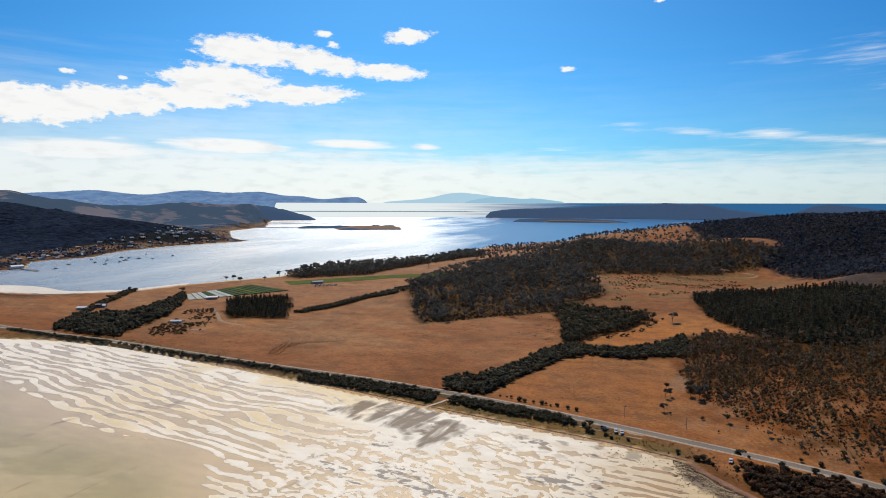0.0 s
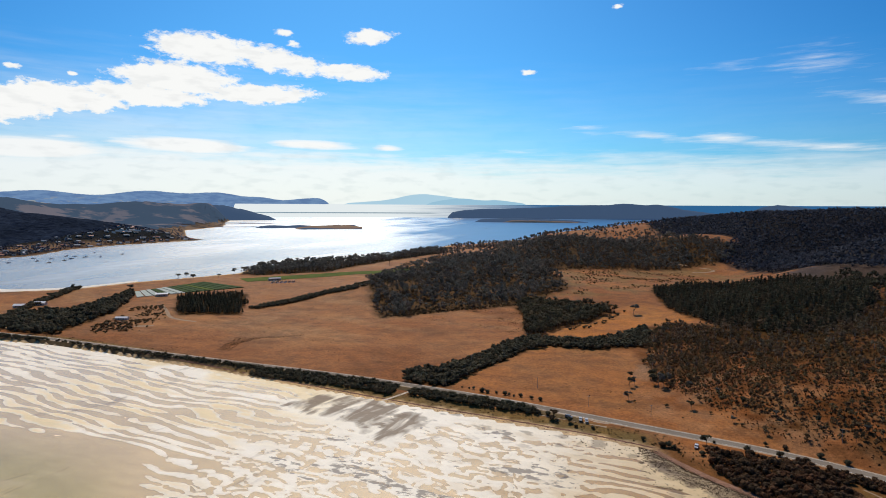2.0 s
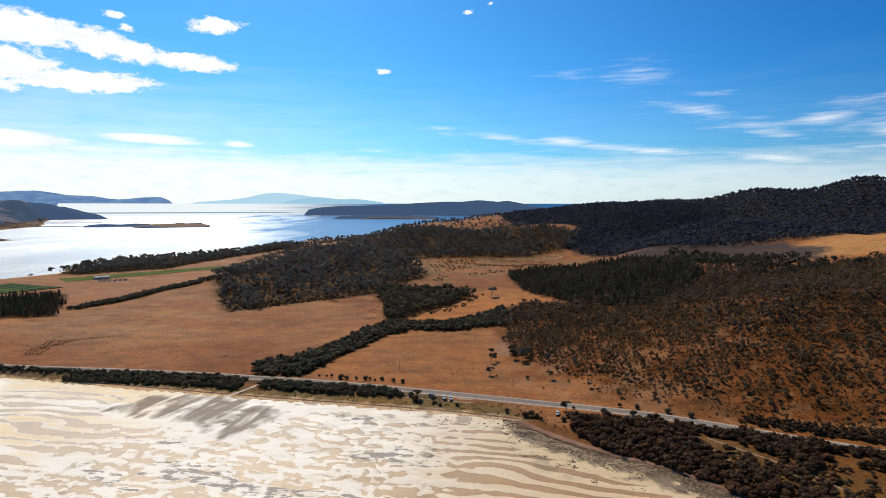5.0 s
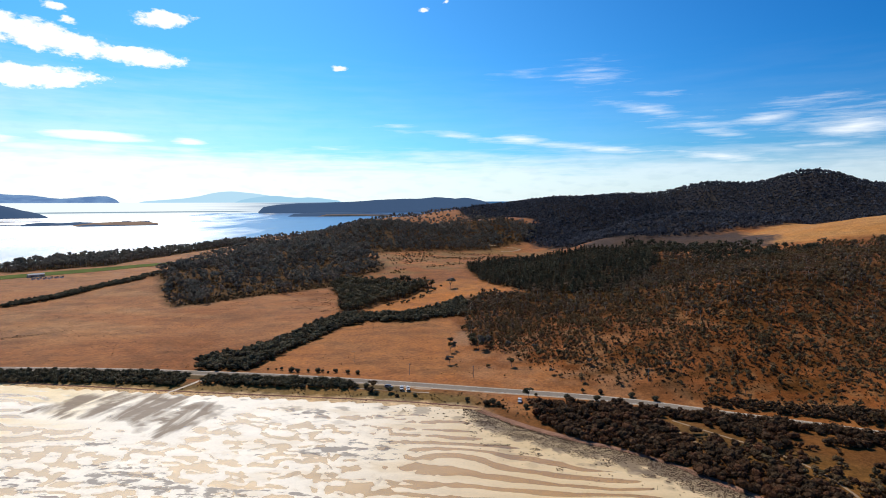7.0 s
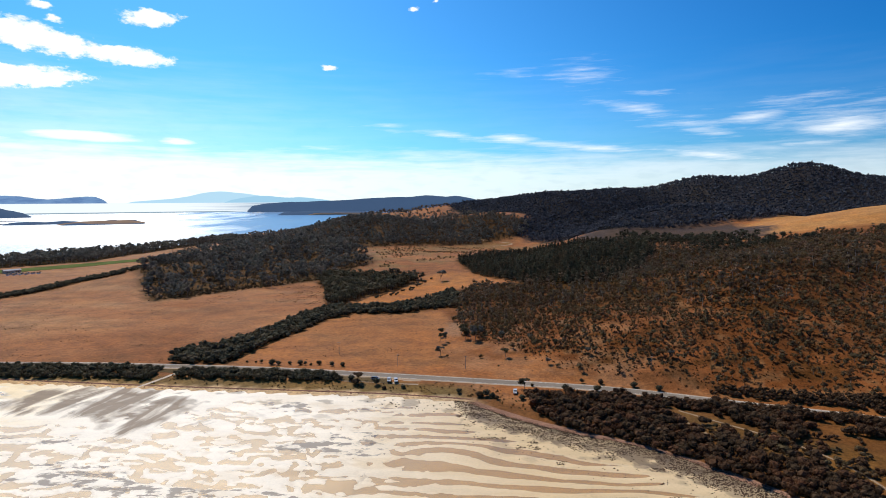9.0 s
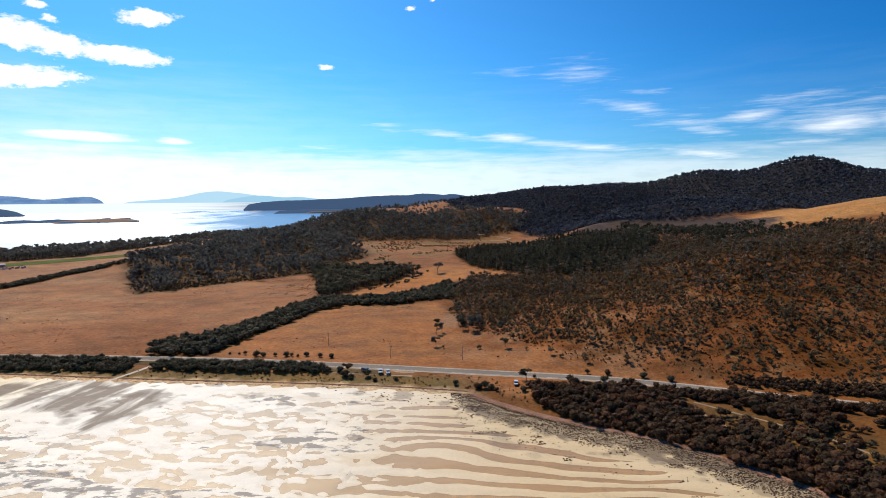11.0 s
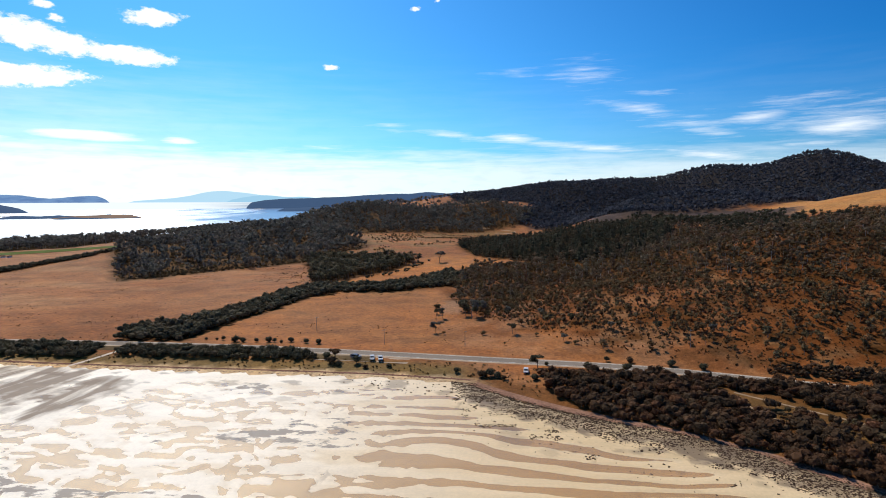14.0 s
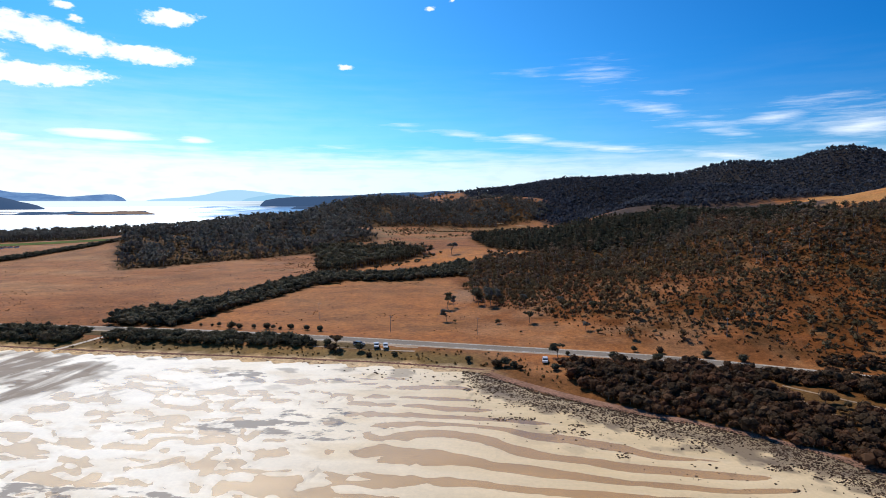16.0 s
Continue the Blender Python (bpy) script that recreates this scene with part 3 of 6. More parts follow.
def height(x, y):
    """The height of the ground over the sea."""
    x, y = np.asarray(x, float), np.asarray(y, float)
    d = np.maximum(inland(COAST, x, y), inland(TOWN_COAST, x, y))
    hills = 2.5 + 0 * x
    for cx, cy, rx, ry, h in HILLS_NEAR + HILLS_FAR + HILLS_TOWN:
        hills = hills + h * np.exp(-((x - cx) / rx) ** 2 - ((y - cy) / ry) ** 2)
    hills = hills + smooth(-1800, -2500, x) * 90 * (fractal(x / 380, y / 380, 15, 4) - 0.45)
    hills = hills + (fractal(x / 60, y / 60, 5, 3) - 0.5) * np.clip(hills * 0.12, 0.3, 5)
    land = 0.25 + (hills - 0.25) * smooth(0, np.where(x < -1150, 130.0, 26.0), d)
    bed = smooth(16, 5, off_line(ROAD, x, y))
    land = land * (1 - bed) + road_level(x) * bed
    return np.where(d > 0, land, np.maximum(-3, -0.35 + d * 0.02))


# ---- mesh helpers ----
def big_mesh(name, verts, tris, materials, index=None, tint=None, attribute="tint", shade_smooth=False, parent=None):
    """One mesh object from arrays of points and triangles (or quads)."""
    verts, tris = np.asarray(verts, np.float32), np.asarray(tris, np.int32)
    me = bpy.data.meshes.new(name)
    n, k = tris.shape
    me.vertices.add(len(verts))
    me.vertices.foreach_set("co", verts.ravel())
    me.loops.add(n * k)
    me.loops.foreach_set("vertex_index", tris.ravel())
    me.polygons.add(n)
    me.polygons.foreach_set("loop_start", np.arange(0, n * k, k, dtype=np.int32))
    me.polygons.foreach_set("loop_total", np.full(n, k, np.int32))
    for m in materials:
        me.materials.append(m)
    if index is not None:
        me.polygons.foreach_set("material_index", np.asarray(index, np.int32))
    me.polygons.foreach_set("use_smooth", np.full(n, shade_smooth, bool))
    if tint is not None:
        a = me.color_attributes.new(attribute, "FLOAT_COLOR", "POINT")
        a.data.foreach_set("color", np.c_[tint, np.ones(len(tint))].astype(np.float32).ravel())
    me.update(calc_edges=True)
    ob = new(name, me)
    ob.parent = parent
    return ob


def part(name, bm, mat, parent=None, label="", shade_smooth=False):
    """Links a bmesh as one mesh object, under a thing or a part."""
    me = bpy.data.meshes.new(name)
    bmesh.ops.recalc_face_normals(bm, faces=bm.faces)
    bm.to_mesh(me)
    bm.free()
    me.materials.append(mat)
    for p in me.polygons:
        p.use_smooth = shade_smooth
    ob = new(name, me)
    ob.parent = parent
    return tagged(ob, label)


def thing(name, label, category, m, group="", kind=""):
    ob = tagged(new(name), label, category, group, kind)
    ob.matrix_basis = m
    return ob


def box(bm, x0, y0, z0, x1, y1, z1, bevel=0.0):
    made = bmesh.ops.create_cube(bm, size=1.0)["verts"]
    for v in made:
        v.co = Vector(((x0 + x1) / 2 + v.co.x * (x1 - x0), (y0 + y1) / 2 + v.co.y * (y1 - y0), (z0 + z1) / 2 + v.co.z * (z1 - z0)))
    if bevel:
        edges = list({e for v in made for e in v.link_edges})
        bmesh.ops.bevel(bm, geom=edges, offset=bevel, segments=2, affect="EDGES")
    return bm


def boxes(*rows, bevel=0.0):
    bm = bmesh.new()
    for r in rows:
        box(bm, *r, bevel=bevel)
    return bm


def prism(profile, x0, x1):
    """A solid with an outline in y and z, from x0 to x1."""
    bm = bmesh.new()
    a = [bm.verts.new((x0, y, z)) for y, z in profile]
    b = [bm.verts.new((x1, y, z)) for y, z in profile]
    bm.faces.new(a)
    bm.faces.new(b[::-1])
    for k in range(len(profile)):
        n = (k + 1) % len(profile)
        bm.faces.new((a[n], a[k], b[k], b[n]))
    return bm


def wheel_mesh(x, y, r, w):
    bm = bmesh.new()
    bmesh.ops.create_cone(bm, cap_ends=True, segments=14, radius1=r, radius2=r, depth=w,
                          matrix=Matrix.Translation((x, y, r)) @ Matrix.Rotation(radians(90), 4, "X"))
    return bm


def ground_at(x, y):
    return float(height(np.array([x]), np.array([y]))[0])


def along(line, step):
    """Points and headings at even steps along a line."""
    out = []
    for (ax, ay), (bx, by) in zip(line, line[1:]):
        n = max(1, int(math.hypot(bx - ax, by - ay) / step))
        out += [(ax + (bx - ax) * k / n, ay + (by - ay) * k / n) for k in range(n)]
    return np.array(out + [line[-1]], float)


def softened(points, rounds=6):
    p = points.copy()
    for _ in range(rounds):
        p[1:-1] = (p[:-2] + 2 * p[1:-1] + p[2:]) / 4
    return p


def ribbon(name, line, offsets, lift, mat, parent=None):
    """A strip along a line, with the given sideways offsets, laid over the ground."""
    p = softened(along(line, 6.0), 10)
    d = np.gradient(p, axis=0)
    d /= np.linalg.norm(d, axis=1)[:, None]
    side = np.c_[-d[:, 1], d[:, 0]]
    rows = [p + side * o for o in offsets]
    k = len(offsets)
    xy = np.stack(rows, 1).reshape(-1, 2)
    z = height(xy[:, 0], xy[:, 1]) + lift
    n = len(p)
    quads = [(a * k + j, (a + 1) * k + j, (a + 1) * k + j + 1, a * k + j + 1) for a in range(n - 1) for j in range(k - 1)]
    return big_mesh(name, np.c_[xy, z], np.array(quads)[:, ::-1], [mat], shade_smooth=True, parent=parent)


# ---- where things grow ----
SCRUB_TRACKS = [[(84, 209), (87, 200), (90, 190), (91, 182), (94, 174)], [(92, 199), (100, 188), (107, 180), (118, 170), (128, 157), (130, 142), (126, 128), (126, 116)]]
PADDOCK_ORANGE = [(-95, 426), (-69, 431), (-42, 435), (-16, 465), (4, 510), (51, 515), (28, 594), (0, 640), (-34, 580), (-49, 513), (-71, 481), (-79, 451)]
WOOD = [(-262, 474), (-233, 497), (-198, 533), (-165, 562), (-130, 585), (-108, 645), (-91, 705), (-104, 770), (-135, 820), (-143, 850), (-84, 912), (-30, 940),
        (24, 980), (85, 1035), (150, 1080), (180, 1180), (-50, 1200), (-120, 1130), (-240, 1080), (-300, 1010), (-360, 850), (-380, 760), (-360, 640), (-305, 545)]
CLUMP = [(-95, 426), (-109, 485), (-122, 540), (-135, 572), (-128, 600), (-105, 612), (-85, 600), (-63, 607), (-36, 592), (-24, 578), (-34, 562), (-49, 513), (-71, 481), (-79, 451)]
HEDGE_MAIN = [(-150, 277), (-131, 276), (-120, 276), (-116, 291), (-109, 322), (-98, 347), (-87, 384), (-73, 400), (-40, 401), (-15, 413), (-2, 420), (10, 425), (6, 505), (-16, 463),
              (-42, 432), (-69, 428), (-95, 430), (-106, 405), (-115, 368), (-133, 330), (-137, 313), (-156, 308), (-156, 292)]
PLANTATION = [(10, 725), (29, 600), (51, 520), (67, 478), (96, 455), (131, 430), (170, 475), (212, 560), (225, 660), (190, 730), (130, 770), (60, 780)]
SCRUB = [(0, 420), (7, 335), (22, 310), (34, 287), (47, 268), (68, 247), (90, 232), (110, 222), (160, 197), (205, 176), (240, 215), (330, 300), (480, 460), (520, 540), (480, 560),
         (380, 575), (300, 575), (215, 560), (170, 475), (131, 425), (96, 450), (60, 480), (25, 510), (8, 500)]
UPPER_SLOPE = [(6, 425), (8, 345), (30, 335), (60, 385), (110, 350), (165, 310), (260, 290), (330, 310), (480, 460), (520, 540), (480, 560), (380, 575), (300, 590), (225, 600), (150, 470), (60, 490), (20, 512)]
BAY_HEDGE = [(-611, 311), (-636, 344), (-668, 388), (-720, 458), (-765, 532), (-750, 530), (-705, 458), (-651, 382), (-620, 335)]
FARM_SCRUB = [(-505, 340), (-512, 363), (-556, 436), (-535, 466), (-468, 399), (-442, 340), (-477, 312)]
FARM_GROVE = [(-600, 298), (-621, 333), (-646, 375), (-605, 392), (-622, 455), (-676, 545), (-640, 520), (-548, 405), (-524, 343), (-508, 300), (-555, 299)]
FARM_PINES = [(-475, 415), (-412, 442), (-500, 572), (-545, 545), (-560, 505)]
POINT_WOOD = [(-672, 772), (-620, 750), (-588, 795), (-534, 840), (-531, 944), (-513, 1060), (-470, 1180), (-430, 1260), (-540, 1400), (-560, 1300), (-545, 1180), (-610, 1060),
              (-680, 955), (-700, 850)]
HEDGE_FIELD = [(-429, 476), (-418, 475), (-400, 525), (-388, 585), (-355, 605), (-362, 620), (-400, 600), (-416, 530)]
ROAD_HEDGE_A = [(-620, 279), (-560, 282), (-495, 283), (-416, 279), (-349, 275), (-289, 273), (-237, 272), (-188, 270), (-149, 265), (-149, 256), (-167, 257), (-204, 261), (-250, 267),
                (-308, 271), (-362, 275), (-420, 278), (-500, 282)]
ROAD_HEDGE_B = [(-139, 263), (-100, 260), (-61, 252), (-52, 249), (-54, 245), (-83, 247), (-114, 251), (-137, 254)]
COAST_SCRUB = [(34, 222), (35, 204), (45, 187), (62, 176.5), (77, 165.5), (89.5, 149.5), (99.5, 137), (117, 106), (160, 105), (215, 140), (200, 158), (163, 180.5), (134, 193),
               (115, 200.5), (97, 209.5), (78, 216.5), (58, 220.5)]
GLADE = [(88, 208), (93, 200), (103, 190), (112, 178), (125, 168), (136, 160), (144, 153), (150, 140), (134, 128), (122, 140), (112, 152), (102, 162), (94, 175), (90, 191)]
BIG_HILL = [(130, 1080), (170, 960), (200, 800), (225, 745), (262, 745), (321, 803), (368, 822), (413, 832), (459, 842), (505, 855), (640, 1000), (800, 950), (1000, 950), (1090, 1250), (820, 1420), (600, 1580), (340, 1740), (150, 1700),
            (0, 1560), (50, 1350), (180, 1250)]
TOWN_WOOD = [(-1720, 1620), (-1650, 1400), (-1630, 1200), (-1610, 1000), (-1560, 800), (-1700, 600), (-2400, 500), (-3300, 900), (-3300, 1900), (-2600, 1900), (-2200, 1850), (-1900, 1760)]


def scatter(poly, spacing, seed, rough=0.0, keep=None):
    """Points strewn inside an outline, about one for each square of the spacing."""
    rng = np.random.RandomState(seed)
    p = np.array(poly, float)
    (x0, y0), (x1, y1) = p.min(0), p.max(0)
    gx, gy = np.meshgrid(np.arange(x0, x1, spacing), np.arange(y0, y1, spacing))
    x = gx.ravel() + rng.uniform(-0.5, 0.5, gx.size) * spacing
    y = gy.ravel() + rng.uniform(-0.5, 0.5, gx.size) * spacing
    ok = inland(list(map(tuple, poly)), x, y) > rough * (fractal(x / 25, y / 25, seed + 7, 3) - 0.35) * 2
    if keep is not None:
        ok &= rng.rand(len(x)) < keep(x, y)
    return x[ok], y[ok]


# ---- ground ----
def ground_cover(x, y, z):
    """The colour of the bare ground and its short growth, blued by painted haze far off."""
    n = fractal(x / 45, y / 45, 21, 4)
    fine = fractal(x / 9, y / 9, 25, 3)
    c = np.stack([0.288 + 0.16 * (n - 0.5), 0.131 + 0.07 * (n - 0.5), 0.050 + 0.02 * (n - 0.5)], -1)

    def lay(colour, amount):
        c[...] = c * (1 - amount[..., None]) + np.array(colour) * amount[..., None]

    def area(poly, edge):
        return smooth(-edge, edge, inland(poly, x, y) + (fine - 0.5) * edge * 3)

    lay((0.40, 0.18, 0.042), area(PADDOCK_ORANGE, 4) * 0.9)
    lay((0.32, 0.152, 0.060), smooth(0.45, 0.6, fractal(x / 130, y / 60, 31, 3)) * 0.5)
    lay((0.20, 0.087, 0.033), smooth(0.48, 0.62, fractal(x / 95, y / 42, 33, 4)) * 0.6)
    lay((0.30, 0.165, 0.085), smooth(-200, -330, x) * 0.45)
    lay((0.21, 0.088, 0.034), smooth(385, 300, y + 60 * (n - 0.5)) * smooth(-90, -190, x) * 0.6)
    lay((0.34, 0.20, 0.105), smooth(0.52, 0.66, fractal((x - 0.4 * y) / 110, (y + 0.3 * x) / 26, 36, 4)) * smooth(320, 380, y) * smooth(-60, -140, x) * 0.55)
    lay((0.36, 0.172, 0.062), smooth(-135, -115, x) * smooth(15, -5, x) * smooth(262, 275, y) * smooth(420, 395, y) * 0.55)
    lay((0.17, 0.075, 0.032), smooth(0.56, 0.64, fractal((x + 0.3 * y) / 70, (y - 0.2 * x) / 7, 38, 3)) * 0.35)
    lay((0.15, 0.08, 0.04), smooth(0.58, 0.7, fractal(x / 28, y / 16, 35, 4)) * 0.3)
    lay((0.19, 0.135, 0.058), area([(-145, 840), (-95, 905), (-30, 935), (85, 1030), (180, 1000), (120, 800), (10, 720), (-60, 640), (-105, 650), (-90, 705)], 12)
        * smooth(0.42, 0.6, fractal(x / 35, y / 20, 37, 3)) * 0.7)
    lay((0.125, 0.053, 0.022), area(SCRUB, 9) * 0.85)
    lay((0.23, 0.096, 0.038), area(SCRUB, 9) * smooth(0.50, 0.62, fractal(x / 20, y / 14, 41, 4) + 0.08 * smooth(300, 240, y + 0.2 * x)) * 0.85)
    lay((0.21, 0.14, 0.085), area(SCRUB, 9) * smooth(0.60, 0.70, fractal(x / 9, y / 5, 48, 4)) * 0.6)
    lay((0.060, 0.038, 0.020), area(SCRUB, 9) * smooth(0.54, 0.66, fractal(x / 12, y / 8, 49, 4)) * 0.7)
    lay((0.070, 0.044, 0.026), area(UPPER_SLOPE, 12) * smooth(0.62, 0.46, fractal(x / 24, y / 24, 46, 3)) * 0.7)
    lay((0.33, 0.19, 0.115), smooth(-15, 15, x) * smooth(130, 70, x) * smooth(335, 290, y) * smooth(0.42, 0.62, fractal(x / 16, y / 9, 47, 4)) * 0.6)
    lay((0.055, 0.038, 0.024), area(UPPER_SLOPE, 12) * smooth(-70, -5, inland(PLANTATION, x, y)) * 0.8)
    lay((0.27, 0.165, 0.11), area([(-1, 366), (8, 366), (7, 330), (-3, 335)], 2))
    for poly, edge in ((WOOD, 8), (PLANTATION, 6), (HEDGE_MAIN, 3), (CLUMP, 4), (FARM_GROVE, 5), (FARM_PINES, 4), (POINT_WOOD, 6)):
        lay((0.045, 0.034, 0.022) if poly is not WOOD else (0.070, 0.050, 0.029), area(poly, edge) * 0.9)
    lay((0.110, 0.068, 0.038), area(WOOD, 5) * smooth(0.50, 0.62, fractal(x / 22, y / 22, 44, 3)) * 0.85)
    # Forest floor of the big hill, with bluish haze painted into it.
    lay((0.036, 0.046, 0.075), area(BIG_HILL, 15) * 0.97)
    lay((0.12, 0.066, 0.030), area(COAST_SCRUB, 3) * 0.85)
    lay((0.15, 0.092, 0.038), area(GLADE, 2) * 0.9)
    lay((0.27, 0.17, 0.10), area([(118, 216), (140, 206), (170, 196), (200, 180), (205, 186), (172, 205), (140, 215)], 2.5) * 0.8)
    lay((0.42, 0.24, 0.10), area([(230, 720), (330, 790), (430, 800), (650, 1000), (800, 880), (760, 600), (520, 560), (400, 590), (330, 620), (270, 660)], 10))
    # The left part of the straw-coloured field is darker and greyer.
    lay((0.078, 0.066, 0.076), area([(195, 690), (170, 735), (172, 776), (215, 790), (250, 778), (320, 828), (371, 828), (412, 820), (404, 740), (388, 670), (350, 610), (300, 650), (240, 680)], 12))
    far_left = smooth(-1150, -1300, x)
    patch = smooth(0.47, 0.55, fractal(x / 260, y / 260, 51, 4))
    # Across the bay the ground colour itself carries the blue of haze.
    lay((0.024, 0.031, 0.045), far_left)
    lay((0.20, 0.14, 0.10), far_left * patch * smooth(-1900, -2300, x) * smooth(20, -60, inland(TOWN_WOOD, x, y)) * 0.8)
    lay((0.20, 0.13, 0.075), far_left * smooth(16, 6, z) * smooth(0.36, 0.48, fractal(x / 90, y / 90, 55, 3)) * 0.9)
    d = np.maximum(inland(COAST, x, y), inland(TOWN_COAST, x, y))
    right = smooth(0, 20, x) * (y < 400)
    lay((0.17, 0.125, 0.052), smooth(19, 13, d) * (y < 320) * (1 - right))
    lay((0.16, 0.083, 0.038), smooth(16, 9, d) * right)
    lay((0.60, 0.50, 0.385), smooth(7.6, 5.2, (d + 3 * (fine - 0.5)) * (1 + 1.2 * smooth(-230, -290, x) * (y < 320)) / np.where((y > 330) & (x > -1000), 3.0, 1.0)) * (1 - right) * np.where(x < -1150, smooth(5, 2, d), 1.0))
    lay((0.21, 0.115, 0.068), smooth(4.5, 2.5, d) * right)
    lay((0.10, 0.08, 0.065), smooth(2.0, 0.8, d) * right)
    marsh = smooth(-760, -860, x) * (y > 300) * (x > -1600)
    lay((0.10, 0.062, 0.045), marsh * smooth(70, 30, d) * smooth(0.35, 0.5, fractal(x / 40, y / 9, 59, 3)))
    lay((0.60, 0.50, 0.36), (d < 0) * 1.0)
    return np.clip(c * (0.97, 0.83, 0.60), 0.01, 1)


def polar_sheet(cx, cy, angles, radii):
    a, r = np.meshgrid(np.radians(angles), radii)
    x, y = cx + r * np.sin(a), cy + r * np.cos(a)
    n, k = a.shape
    i, j = np.meshgrid(np.arange(n - 1), np.arange(k - 1), indexing="ij")
    q = np.stack([i * k + j, (i + 1) * k + j, (i + 1) * k + j + 1, i * k + j + 1], -1).reshape(-1, 4)
    return x.ravel(), y.ravel(), q[:, ::-1]


angles = np.r_[np.arange(-180, -66, 3.0), np.arange(-66, 50, 0.28), np.linspace(50, 180, 44)]
gx, gy, quads = polar_sheet(0, -40, angles, np.r_[1.0, np.geomspace(60, 4880, 300)])
gz = height(gx, gy)
beyond = ((gx[quads].mean(1) < -1800) | ((gx[quads].mean(1) < -1600) & (gy[quads].mean(1) > 1350))) & ((inland(TOWN_WOOD, gx[quads].mean(1), gy[quads].mean(1)) < -25) | (gx[quads].mean(1) < -2750)) & (gz[quads].min(1) > 9)
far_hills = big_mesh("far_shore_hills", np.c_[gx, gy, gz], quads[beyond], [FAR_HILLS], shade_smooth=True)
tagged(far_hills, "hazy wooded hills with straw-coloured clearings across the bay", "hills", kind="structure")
quads = quads[~beyond]
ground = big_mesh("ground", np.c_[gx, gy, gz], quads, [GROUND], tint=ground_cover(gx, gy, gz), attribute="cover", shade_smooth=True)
tagged(ground, "dry straw-coloured grazing land rising to wooded hills", "ground", kind="structure")

# ---- tidal flat ----
SCOUR = [(-205, 215), (-203, 226), (-193, 239), (-165, 243), (-140, 237), (-122, 232), (-104, 226), (-106, 208), (-126, 186), (-140, 187), (-152, 198), (-172, 200), (-192, 207)]


def seaward(x, y):
    """How far out past the last sand bars a place lies."""
    edge = np.interp(x, [-700, -443, -384, -325, -264, -223, -195, -150, -100, 200], [190, 168, 138, 132, 134, 120, 98, 50, 0, -60])
    return edge - y + 16 * (fractal(x / 40, y / 40, 77, 3) - 0.5)


def mud_share(x, y):
    """Where weed and mud gather: in the middle of the flat, in bands along the shore, and in a few spots near it."""
    bands = smooth(0.50, 0.66, fractal(x / 40, (y + 0.17 * x) / 9, 97, 3))
    share = bands * smooth(-210, -150, x) * smooth(10, -40, x) * (0.35 + 0.65 * smooth(205, 170, y))
    spots = np.maximum(smooth(6, 2, np.hypot((x + 68) / 1.6, y - 217)), smooth(5, 1, np.hypot((x + 52) / 1.8, y - 176)))
    return 0.30 + 0.235 * share + 0.24 * spots


def flat_level(x, y):
    """Sand bars run roughly along the shore, with shallow pools between them."""
    d = -inland(COAST, x, y)
    wx = x + 22 * (fractal(x / 50, y / 40, 61, 3) - 0.5)
    wy = y + 0.17 * x + 24 * (fractal(x / 75, y / 34, 65, 3) - 0.5) + 5 * (fractal(x / 18, y / 9, 68, 2) - 0.5)
    bars = np.sin(2 * np.pi * wy / (9.0 + 1.5 * smooth(150, 60, y)))
    broken = fractal(wx / 18, wy / 8, 71, 4) - 0.5
    bx, by = x + 9 * (fractal(x / 11, y / 11, 70, 2) - 0.5), y + 9 * (fractal(x / 11, y / 11, 72, 2) - 0.5)
    braid = fractal(bx / 6.5, (by + 0.15 * x) / 4.6, 75, 3) - 0.5
    small = fractal(bx / 3.6, by / 2.6, 79, 2) - 0.5
    right = smooth(-50, 15, x)
    far = smooth(-150, -230, x)
    mid = (1 - right) * (1 - far)
    level = (0.055 + 0.02 * right + 0.015 * far - 0.02 * mid) * bars + (0.13 - 0.02 * right + 0.12 * far) * broken + 0.05 * braid + 0.03 * small
    # In the middle winding channels part the sand into rounded islands.
    level = level + mid * (0.42 * (np.abs(braid) - 0.098) + 0.26 * small + 0.35 * (mud_share(x, y) - 0.30))
    level = level + 0.02 - 0.004 * right - 0.0002 * d
    sea = seaward(x, y)
    level = level - 0.32 * smooth(-14, 18, sea)                              # the deeper water out to sea
    level = level + 0.12 * smooth(-10, 6, inland(SCOUR, x, y)) + 0.12 * smooth(16, 3, d) + 0.12 * smooth(26, 12, d) * smooth(0, 15, x)
    return np.clip(level, -0.3, 0.16)


